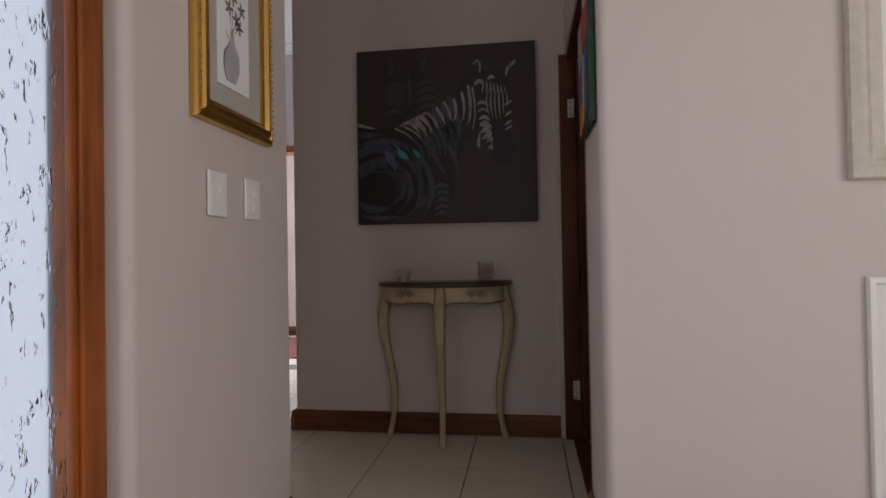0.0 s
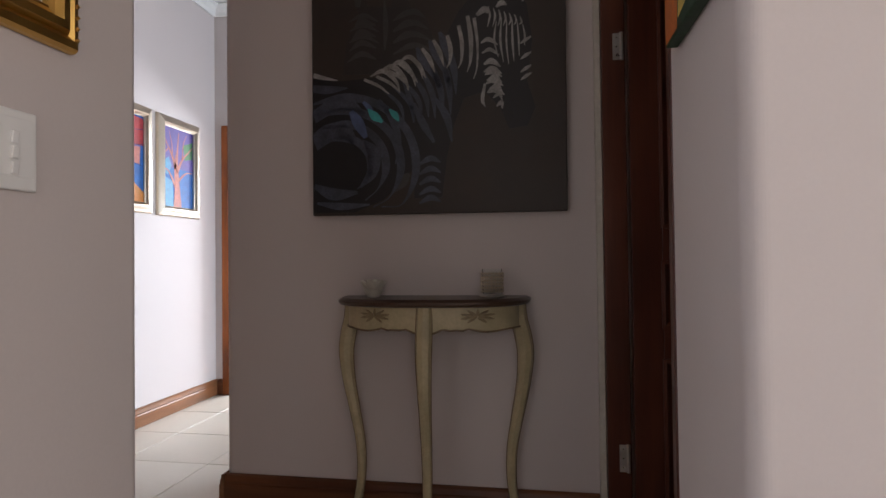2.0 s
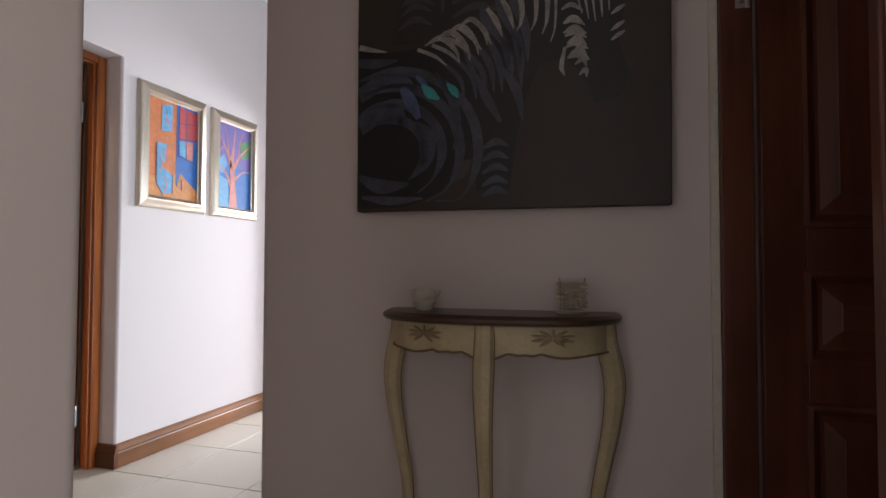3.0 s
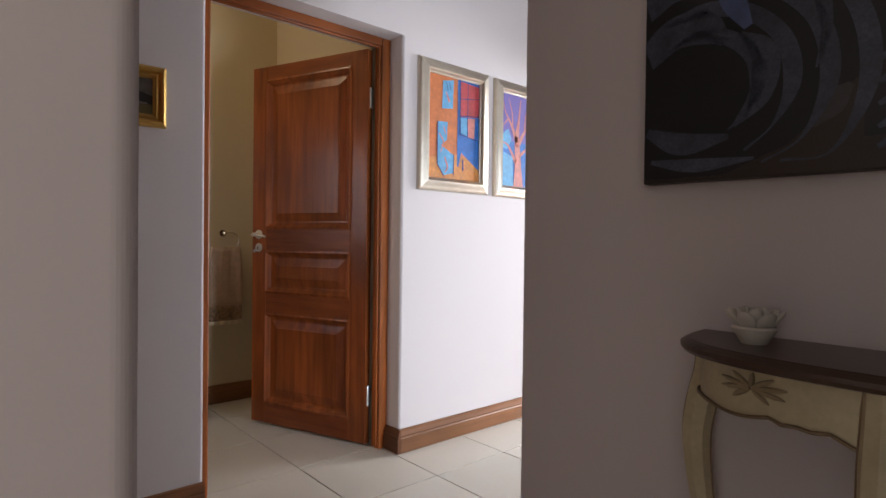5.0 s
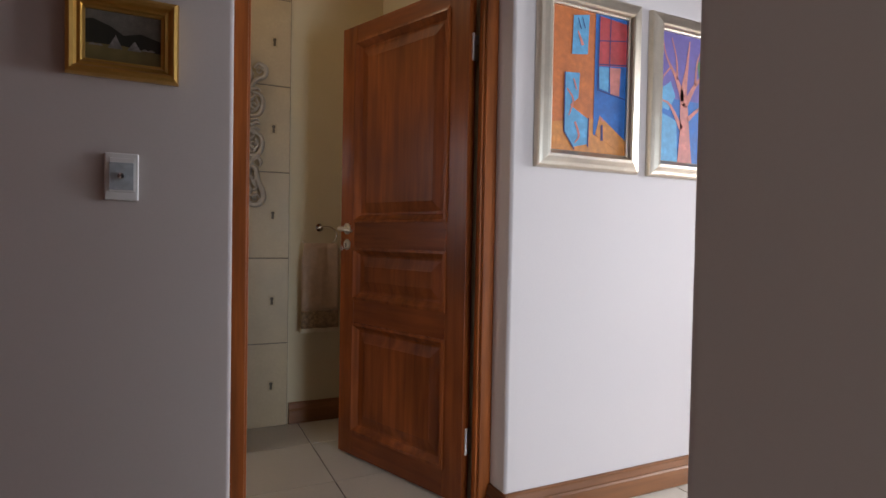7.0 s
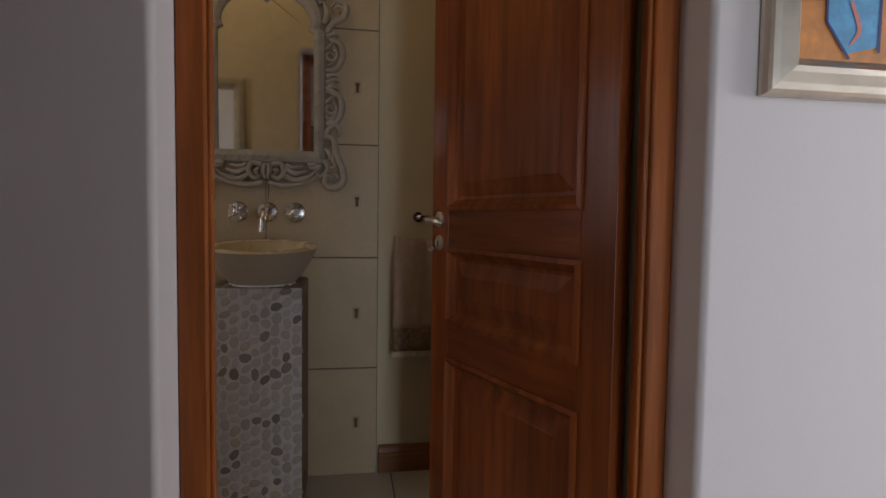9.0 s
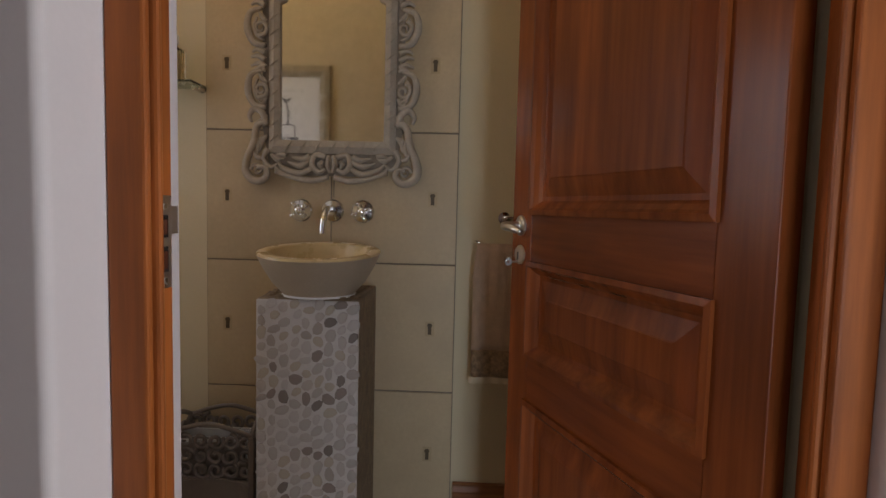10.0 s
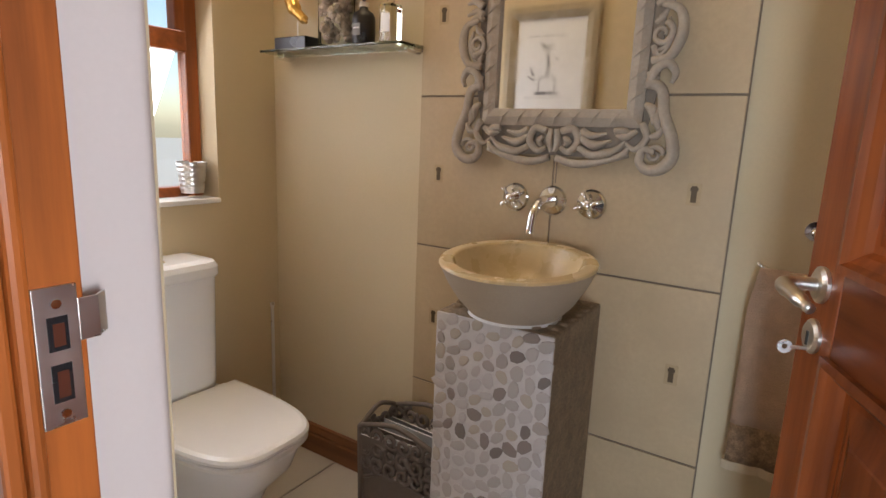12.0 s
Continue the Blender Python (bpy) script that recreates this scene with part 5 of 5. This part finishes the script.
for s in (-1, 1):
    st = 0 if s > 0 else math.pi
    carv = [
        # big foot scroll
        bar([(s * 0.225, 0.215), (s * 0.262, 0.20), (s * 0.275, 0.14), (s * 0.298, 0.085), (s * 0.303, 0.04), (s * 0.280, 0.012), (s * 0.248, 0.008), (s * 0.228, 0.028), (s * 0.235, 0.055), (s * 0.262, 0.052)], 0.028, 0.012, 0.016, 0.008),
        scroll(s * 0.262, 0.045, 0.022, 1.2, st, s, 0.007, 0.03),
        bar([(s * 0.225, 0.12), (s * 0.24, 0.085), (s * 0.215, 0.055), (s * 0.19, 0.07)], 0.026, 0.010, 0.009, 0.004),
        # neck hook above the foot
        bar([(s * 0.23, 0.20), (s * 0.245, 0.245), (s * 0.272, 0.258), (s * 0.290, 0.235), (s * 0.283, 0.212)], 0.028, 0.011, 0.012, 0.005),
        # two C scrolls up the side with curls inside
        bar([(s * 0.232, 0.265), (s * 0.275, 0.275), (s * 0.295, 0.325), (s * 0.285, 0.375), (s * 0.245, 0.392)], 0.028, 0.009, 0.014, 0.007),
        scroll(s * 0.250, 0.325, 0.028, 1.3, st + 1.3, -s, 0.008, 0.03),
        bar([(s * 0.232, 0.300), (s * 0.246, 0.275), (s * 0.27, 0.30)], 0.024, 0.008, 0.007, 0.003),
        bar([(s * 0.235, 0.40), (s * 0.255, 0.415), (s * 0.285, 0.405)], 0.027, 0.011, 0.009, 0.004),
        bar([(s * 0.235, 0.425), (s * 0.26, 0.44), (s * 0.285, 0.435)], 0.027, 0.011, 0.009, 0.004),
        bar([(s * 0.235, 0.452), (s * 0.262, 0.462), (s * 0.28, 0.452)], 0.027, 0.010, 0.008, 0.004),
        bar([(s * 0.232, 0.475), (s * 0.275, 0.485), (s * 0.297, 0.535), (s * 0.287, 0.585), (s * 0.245, 0.602)], 0.028, 0.009, 0.014, 0.007),
        scroll(s * 0.252, 0.535, 0.028, 1.3, st + 1.3, -s, 0.008, 0.03),
        bar([(s * 0.235, 0.61), (s * 0.262, 0.622), (s * 0.285, 0.612)], 0.027, 0.011, 0.009, 0.004),
        # shoulder scroll
        bar([(s * 0.235, 0.625), (s * 0.262, 0.665), (s * 0.302, 0.690), (s * 0.308, 0.735), (s * 0.275, 0.752), (s * 0.252, 0.728)], 0.028, 0.011, 0.015, 0.006),
        scroll(s * 0.278, 0.715, 0.020, 1.2, st, s, 0.007, 0.03),
        bar([(s * 0.225, 0.66), (s * 0.235, 0.70), (s * 0.22, 0.745)], 0.027, 0.010, 0.012, 0.005),
        # crest
        bar([(s * 0.215, 0.735), (s * 0.19, 0.80), (s * 0.13, 0.845), (s * 0.06, 0.86)], 0.028, 0.012, 0.014, 0.008),
        bar([(s * 0.20, 0.77), (s * 0.215, 0.83), (s * 0.17, 0.885), (s * 0.11, 0.90), (s * 0.09, 0.87)], 0.028, 0.010, 0.014, 0.006),
        scroll(s * 0.135, 0.865, 0.028, 1.2, st + 2, s, 0.008, 0.03),
        bar([(s * 0.02, 0.83), (s * 0.05, 0.90), (s * 0.03, 0.955)], 0.03, 0.010, 0.014, 0.004),
        bar([(s * 0.05, 0.84), (s * 0.10, 0.90), (s * 0.085, 0.94)], 0.03, 0.009, 0.012, 0.004),
        # bottom rail leaves
        bar([(s * 0.02, 0.095), (s * 0.055, 0.10), (s * 0.068, 0.068), (s * 0.045, 0.042), (s * 0.02, 0.052)], 0.028, 0.009, 0.011, 0.006),
        bar([(s * 0.075, 0.098), (s * 0.10, 0.085), (s * 0.14, 0.092)], 0.027, 0.010, 0.010, 0.003),
        bar([(s * 0.075, 0.078), (s * 0.11, 0.062), (s * 0.155, 0.075)], 0.027, 0.010, 0.012, 0.003),
        bar([(s * 0.07, 0.055), (s * 0.11, 0.036), (s * 0.165, 0.050), (s * 0.19, 0.075)], 0.027, 0.009, 0.012, 0.004),
        bar([(s * 0.01, 0.025), (s * 0.06, 0.012), (s * 0.12, 0.018), (s * 0.20, 0.040)], 0.027, 0.010, 0.011, 0.006),
        bar([(s * 0.16, 0.098), (s * 0.185, 0.10), (s * 0.205, 0.085)], 0.027, 0.009, 0.009, 0.003),
        # small leaves that fill the gaps
        bar([(s * 0.228, 0.165), (s * 0.246, 0.150), (s * 0.252, 0.115)], 0.026, 0.006, 0.012, 0.004),
        bar([(s * 0.268, 0.165), (s * 0.258, 0.130), (s * 0.268, 0.095)], 0.026, 0.006, 0.011, 0.004),
        bar([(s * 0.275, 0.110), (s * 0.262, 0.090), (s * 0.240, 0.088)], 0.027, 0.005, 0.010, 0.004),
        bar([(s * 0.228, 0.240), (s * 0.240, 0.218), (s * 0.252, 0.228)], 0.026, 0.006, 0.009, 0.003),
        bar([(s * 0.238, 0.285), (s * 0.262, 0.300), (s * 0.272, 0.330), (s * 0.262, 0.362)], 0.025, 0.004, 0.009, 0.004),
        bar([(s * 0.232, 0.350), (s * 0.246, 0.362), (s * 0.258, 0.380)], 0.025, 0.005, 0.009, 0.004),
        bar([(s * 0.232, 0.390), (s * 0.250, 0.400), (s * 0.272, 0.390)], 0.027, 0.007, 0.011, 0.005),
        bar([(s * 0.238, 0.495), (s * 0.262, 0.510), (s * 0.274, 0.540), (s * 0.264, 0.572)], 0.025, 0.004, 0.009, 0.004),
        bar([(s * 0.232, 0.560), (s * 0.246, 0.572), (s * 0.258, 0.590)], 0.025, 0.005, 0.009, 0.004),
        bar([(s * 0.200, 0.060), (s * 0.185, 0.040), (s * 0.160, 0.035)], 0.026, 0.005, 0.011, 0.004),
        bar([(s * 0.215, 0.100), (s * 0.190, 0.085), (s * 0.165, 0.088)], 0.026, 0.006, 0.011, 0.004),
        bar([(s * 0.030, 0.080), (s * 0.040, 0.068), (s * 0.032, 0.055)], 0.028, 0.006, 0.011, 0.005),
        bar([(s * 0.008, 0.100), (s * 0.012, 0.070), (s * 0.004, 0.040)], 0.028, 0.008, 0.010, 0.006),
    ]
    for bm in carv:
        part("carved_scroll", bm, CARVED, mirror, smooth=True)
part("crest_leaf", bar([(0.0, 0.76), (0.0, 0.81), (0.0, 0.88), (0.0, 0.965)], 0.03, 0.006, 0.018, 0.004), CARVED, mirror, smooth=True)
part("hanging_cord", tube([(0.006, -0.006, 0.02), (0.005, -0.004, -0.045)], 0.0018, 6), JOINT, mirror)

# print on the wall opposite the mirror
print_, q = framed("picture", "pencil sketch print in a beige timber frame", pose(-2.607, 2.667, 1.350) @ WESTWARD, 0.465, 0.535,
                   [(0, 0.012), (0.004, 0.022), (0.030, 0.026), (0.052, 0.016), (0.062, 0.010)], plain("beige_frame_paint", (0.40, 0.33, 0.22), 0.6, vary=0.1), back=PAPER)
bm = bmesh.new()
for st_ in ([(0.18, 0.14, 0.014), (0.30, 0.14, 0.014)], [(0.20, 0.15, 0.006), (0.205, 0.21, 0.006), (0.275, 0.21, 0.006), (0.28, 0.15, 0.006)], [(0.24, 0.21, 0.010), (0.236, 0.28, 0.012), (0.25, 0.34, 0.008)], [(0.25, 0.34, 0.02), (0.22, 0.36, 0.004)], [(0.25, 0.34, 0.02), (0.28, 0.37, 0.004)],
            [(0.31, 0.22, 0.012), (0.33, 0.26, 0.006)], [(0.305, 0.20, 0.010), (0.34, 0.22, 0.004)], [(0.19, 0.29, 0.008), (0.20, 0.30, 0.004)], [(0.15, 0.40, 0.002), (0.35, 0.40, 0.002)], [(0.15, 0.12, 0.002), (0.35, 0.12, 0.002)]):
    stroke(bm, st_, -0.0066, 3)
part("pencil_sketch", bm, INK, print_)

# ---- towel ring and towel ----
ring = thing("towel_ring", "chrome towel ring on the cream wall", "towel ring", pose(-3.757, 3.560, 1.095))
part("post", tube([(0, 0, 0), (0.045, 0, 0)], [0.011, 0.009], 12), CHROME, ring, smooth=True)
part("rose", moved(lathe([(0, 0), (0.022, 0), (0.022, 0.005), (0, 0.008)], 20), pose(0, 0, 0, 0, 90, 0)), CHROME, ring)
part("ring", tube(spline([(0.042, -0.002, 0.004), (0.043, 0.055, 0.002), (0.044, 0.088, -0.030), (0.044, 0.070, -0.085), (0.044, 0.0, -0.098), (0.044, -0.075, -0.092), (0.044, -0.100, -0.080)], 6), 0.0048, 10), CHROME, ring, smooth=True)
towel = thing("towel", "peach hand towel with a patterned band and fringe", "towel", pose(-3.712, 3.556, 0.515))


def cloth(z0, z1, t, amp, n=16, rows=12, y0=-0.102, y1=0.102):
    bm = bmesh.new()
    faces = {}
    for side in (0, 1):
        for j in range(rows + 1):
            for i in range(n + 1):
                u, z = i / n, z0 + (z1 - z0) * j / rows
                y = y0 + (y1 - y0) * u
                pinch = 1 - 0.12 * max(0, (z - 0.40) / 0.09) if z > 0.40 else 1
                x = 0.004 + amp * math.sin(u * 13 + z * 5) + 0.5 * amp * math.sin(u * 31 - z * 9) + (t if side else 0)
                faces[side, j, i] = bm.verts.new((x, y * pinch, z))
    for side in (0, 1):
        for j in range(rows):
            for i in range(n):
                bm.faces.new((faces[side, j, i], faces[side, j, i + 1], faces[side, j + 1, i + 1], faces[side, j + 1, i]))
    for j in range(rows):
        for i in (0, n):
            bm.faces.new((faces[0, j, i], faces[1, j, i], faces[1, j + 1, i], faces[0, j + 1, i]))
    for i in range(n):
        for j in (0, rows):
            bm.faces.new((faces[0, j, i], faces[1, j, i], faces[1, j, i + 1], faces[0, j, i + 1]))
    return bm


part("cloth", cloth(0.118, 0.492, 0.022, 0.0045), TOWEL, towel, smooth=True)
part("band", cloth(0.022, 0.1178, 0.0225, 0.0045, rows=4), TOWELBAND, towel, "brown patterned woven band", True)
part("fringe", cloth(0.0, 0.0218, 0.024, 0.005, n=40, rows=2, y0=-0.108, y1=0.108), FRINGE, towel, "cream fringe")

# ---- toilet ----
wc = thing("toilet", "white china close-coupled toilet with the lid down", "toilet", pose(-3.205, 1.802, 0))


def dshape(w, y0, y1, p=3.2, n=40):
    """A rounded D: straight across the back at y0, bulging to y1."""
    out = []
    for k in range(n + 1):
        a = math.pi * k / n
        c, s = math.cos(a), math.sin(a)
        out.append((w * math.copysign(abs(c) ** (2 / p), c), y0 + (y1 - y0) * abs(s) ** (2 / p)))
    return out


def loft(levels, bm=None):
    one = bmesh.new()
    rings = [[one.verts.new((x, y, z)) for x, y in o] for o, z in levels]
    for r1, r2 in zip(rings, rings[1:]):
        for k in range(len(r1)):
            j = (k + 1) % len(r1)
            one.faces.new((r1[k], r1[j], r2[j], r2[k]))
    one.faces.new(rings[0][::-1])
    one.faces.new(rings[-1])
    return join(bm, one)


part("pan", loft([(dshape(0.115, 0.02, 0.50), 0.0), (dshape(0.110, 0.02, 0.49), 0.03), (dshape(0.105, 0.03, 0.48), 0.14), (dshape(0.125, 0.03, 0.53), 0.24), (dshape(0.160, 0.02, 0.615), 0.33), (dshape(0.176, 0.02, 0.635), 0.385), (dshape(0.178, 0.02, 0.638), 0.400)]), CHINA, wc, smooth=True)
part("seat", loft([(dshape(0.180, 0.215, 0.642, 3.6), 0.401), (dshape(0.184, 0.213, 0.647, 3.6), 0.406), (dshape(0.184, 0.213, 0.647, 3.6), 0.415), (dshape(0.180, 0.215, 0.642, 3.6), 0.418)]), PLASTIC, wc)
part("lid", loft([(dshape(0.181, 0.205, 0.644, 3.6), 0.4195), (dshape(0.187, 0.203, 0.650, 3.6), 0.425), (dshape(0.187, 0.203, 0.650, 3.6), 0.433), (dshape(0.182, 0.206, 0.644, 3.6), 0.440), (dshape(0.170, 0.212, 0.630, 3.6), 0.4435)]), CHINA, wc, "white seat lid, closed")
part("hinge_block", box(-0.16, 0.16, 0.180, 0.212, 0.402, 0.432, 0.006), PLASTIC, wc)
bm = bmesh.new()
cist = part("cistern", loft([(dshape(0.150, 0.004, 0.170, 7), 0.402), (dshape(0.157, 0.004, 0.177, 7), 0.44), (dshape(0.163, 0.004, 0.186, 7), 0.80)]), CHINA, wc, smooth=False)
part("cistern_lid", loft([(dshape(0.167, 0.002, 0.191, 7), 0.8015), (dshape(0.171, 0.002, 0.195, 7), 0.808), (dshape(0.171, 0.002, 0.195, 7), 0.835), (dshape(0.163, 0.006, 0.187, 7), 0.850), (dshape(0.13, 0.02, 0.155, 6), 0.856)]), CHINA, wc, "white cistern lid")
part("flush_button", lathe([(0, 0.852), (0.022, 0.852), (0.022, 0.857), (0.018, 0.859), (0, 0.859)], 20, at=(0, 0.10, 0)), CHROME, wc)

brush = thing("toilet_brush", "chrome toilet brush in a white holder", "toilet brush", pose(-3.615, 1.930, 0))
part("holder", lathe([(0, 0.001), (0.045, 0.001), (0.048, 0.01), (0.044, 0.20), (0.040, 0.20), (0.040, 0.02), (0, 0.015)], 24), CHINA, brush, smooth=False)
part("handle", tube([(0, 0, 0.02), (0, 0, 0.62), (0, 0, 0.64)], [0.006, 0.006, 0.009], 10), STEEL, brush)
part("brush_cap", lathe([(0, 0.204), (0.040, 0.204), (0.036, 0.215), (0.010, 0.222), (0, 0.222)], 20), STEEL, brush)

# ---- magazine basket ----
basket = thing("magazine_basket", "brown openwork scroll basket holding magazines", "basket", pose(-3.622, 2.585, 0) @ Matrix.Diagonal((1, 1, 1.05, 1)))
BW, BD, BH = 0.150, 0.092, 0.355
for sx, sy, ln, turn in ((0, -1, BD, 180), (0, 1, BD, 0), (1, 0, BW, -90), (-1, 0, BW, 90)):
    m = pose(sx * BD * 0.93, sy * BW * 0.93, 0, 0, 0, turn)
    bm = bmesh.new()
    box(-ln * 0.95, ln * 0.95, -0.006, 0, 0.0, 0.190, 0.002, bm=bm)
    tube(spline([(-ln * 0.9, 0.0, 0.165), (-ln * 0.4, 0.001, 0.194), (ln * 0.4, 0.001, 0.194), (ln * 0.9, 0.0, 0.165)], 6), 0.006, 6, bm=bm)
    panel = part("side_panel", moved(bm, m), BASKETM, basket, kind="stuff")
    tube_rim = tube(spline([(-ln, 0.004, BH - 0.02), (-ln * 0.5, 0.004, BH + 0.004), (0, 0.004, BH + 0.018), (ln * 0.5, 0.004, BH + 0.004), (ln, 0.004, BH - 0.02)], 4), 0.008, 8)
    part("rim", moved(tube_rim, m), BASKETM, basket, smooth=True)
    n = 6 if ln > 0.1 else 4
    for k in range(n):
        cx = -ln + ln * 2 * (k + 0.5) / n
        for cz, s in ((0.222, 1), (0.268, -1), (0.316, 1)):
            p = []
            for q_ in range(25):
                t = q_ / 24
                an = s * (0.6 + 2 * math.pi * 1.25 * t) + k
                r = 0.028 * (1 - 0.72 * t)
                p.append((cx + r * math.cos(an), 0.002, cz + r * math.sin(an)))
            part("scroll", moved(tube(p, 0.0072, 6, normal=(0, 1, 0)), m), BASKETM, basket, smooth=True)
    for e in (-1, 1):
        part("corner_post", moved(tube([(e * ln * 0.97, 0.0, 0.0), (e * ln, 0.004, BH - 0.02)], 0.008, 8), m), BASKETM, basket)
part("base", box(-BD * 0.9, BD * 0.9, -BW * 0.9, BW * 0.9, 0.0, 0.008), BASKETM, basket)
for k in range(6):
    mag = thing("magazine", "magazine standing in the brown basket", "magazine", pose(-3.672 + 0.018 * k, 2.575, 0.010, 0, -7 + 3 * k, 2 * k - 5), "magazines")
    part("pages", box(-0.003, 0.003, -0.135, 0.125, 0.0, 0.305 + 0.008 * (k % 3), 0.0008), PAPER, mag)
    part("cover", box(0.0032, 0.0040, -0.136, 0.126, 0.0, 0.306 + 0.008 * (k % 3)), (LIMED, INK, WASH, BASKETM, PAPER, BASKETM)[k], mag)

# ---- glass shelf and what stands on it ----
shelf = thing("glass_shelf", "green-edged glass shelf on chrome clamps", "shelf", pose(-3.757, 2.185, 1.532))
part("pane", box(0.004, 0.132, -0.305, 0.305, -0.004, 0.004, 0.0015), SHELFGLASS, shelf)
for y in (-0.285, 0.285):
    part("clamp", box(0, 0.055, y - 0.014, y + 0.014, -0.014, 0.0085, 0.004), CHROME, shelf)
    part("rail_end", tube([(0.010, y, -0.012), (0.075, y, -0.012)], [0.010, 0.007], 10), CHROME, shelf)
ST = 1.5365
horn = thing("ornament", "gilded horn ornament on a black block", "ornament", pose(-3.690, 2.000, ST))
part("block", box(-0.038, 0.038, -0.075, 0.075, 0, 0.042, 0.003), BLACK, horn)
part("rod", tube([(0, 0.0, 0.042), (0, 0, 0.095)], 0.0025, 8), STEEL, horn)
part("gilt_horn", tube(spline([(0, 0.042, 0.090), (0, 0.025, 0.105), (0, -0.012, 0.135), (0, -0.035, 0.185), (0, -0.030, 0.245), (0, 0.0, 0.285)], 6), [0.006] * 4 + [0.016] * 8 + [0.024] * 10 + [0.014] * 5 + [0.004] * 4, 12), GOLD, horn, smooth=True)
vase = thing("shell_jar", "clear glass jar filled with sea shells", "jar", pose(-3.690, 2.180, ST) @ Matrix.Diagonal((1.18, 1.18, 1.22, 1)))
part("jar", lathe([(0, 0.0), (0.046, 0.0), (0.050, 0.006), (0.050, 0.205), (0.048, 0.205), (0.048, 0.008), (0, 0.007)], 28), THIN, vase, "clear glass jar", True)
for k in range(110):
    pb = bmesh.new()
    bmesh.ops.create_icosphere(pb, subdivisions=1, radius=rng.uniform(0.010, 0.017), matrix=Matrix.Diagonal((1, rng.uniform(0.6, 1.2), rng.uniform(0.5, 0.9), 1)))
    rr, an = 0.040 * rng.random() ** 0.3, rng.uniform(0, 6.28)
    moved(pb, pose(rr * math.cos(an), rr * math.sin(an), 0.020 + 0.18 * (k / 110), rng.uniform(0, 180), rng.uniform(0, 180), 0))
    part("shell", pb, SHELL, vase)
soap = thing("soap_dispenser", "black pump soap dispenser with a small label", "bottle", pose(-3.694, 2.293, ST))
part("bottle", lathe([(0, 0), (0.034, 0), (0.036, 0.004), (0.036, 0.085), (0.030, 0.100), (0.014, 0.110), (0.014, 0.118), (0, 0.118)], 24), BLACK, soap, smooth=True)
part("collar", lathe([(0, 0.118), (0.015, 0.118), (0.015, 0.132), (0, 0.134)], 20), LIMED, soap)
part("pump", tube([(0, 0, 0.132), (0, 0, 0.165), (0.004, 0.004, 0.172), (0.024, 0.018, 0.174), (0.032, 0.024, 0.168)], 0.0052, 8), BLACK, soap)
part("label", box(0.0345, 0.0368, -0.016, 0.016, 0.03, 0.065, 0.0005), plain("grey_label", (0.22, 0.21, 0.20), 0.6), soap)
part("label_bar", box(0.0369, 0.0372, -0.012, 0.012, 0.050, 0.054), PAPER, soap)
oil = thing("bottle", "clear square bottle of pale yellow bath oil", "bottle", pose(-3.694, 2.400, ST))
part("bottle", box(-0.026, 0.026, -0.026, 0.026, 0, 0.118, 0.006, 3), glass("pale_oil_glass", (0.92, 0.88, 0.66)), oil)
part("neck", lathe([(0.0, 0.118), (0.012, 0.118), (0.011, 0.134), (0, 0.134)], 16), CLEAR, oil)
part("cap", lathe([(0, 0.134), (0.015, 0.134), (0.015, 0.162), (0, 0.164)], 20), LIMED, oil, "pale cap")
part("label", box(0.0262, 0.0266, -0.017, 0.017, 0.035, 0.088), PAPER, oil)

cup = thing("tumbler", "ribbed pewter tumbler on the window sill", "tumbler", pose(-3.432, 1.750, 1.0445))
part("body", lathe([(0, 0), (0.036, 0), (0.037, 0.004)] + [(0.037 + 0.012 * t / 12 + (0.0015 if t % 2 else 0), 0.006 + 0.095 * t / 12) for t in range(13)] + [(0.050, 0.106), (0.047, 0.106), (0.036, 0.010), (0, 0.008)], 28), STEEL, cup)

# ---- floor tiles, each a piece of its own ----
tb = box(-0.2315, 0.2315, -0.2180, 0.2180, -0.006, 0.0, 0.0015, 1)
bmesh.ops.recalc_face_normals(tb, faces=tb.faces)
tile_floor = bpy.data.meshes.new("floor_tile")
tb.to_mesh(tile_floor)
tb.free()
tile_floor.materials.append(TILE)
for i in range(-4, 11):
    for j in range(-13, 5):
        x, y = -2.005 + 0.468 * (i + 0.5), 3.452 + 0.441 * (j + 0.5)
        if x > 2.8 or y > 5.4 or y < -2.3 or x < -3.9:
            continue
        if x > 0.9 and y > 2.3:
            continue
        ob = new("floor_tile", tile_floor)
        ob.parent = floor
        ob.matrix_basis = Matrix.Translation((x, y, -0.0005 * ((i * 7 + j * 3) % 2)))
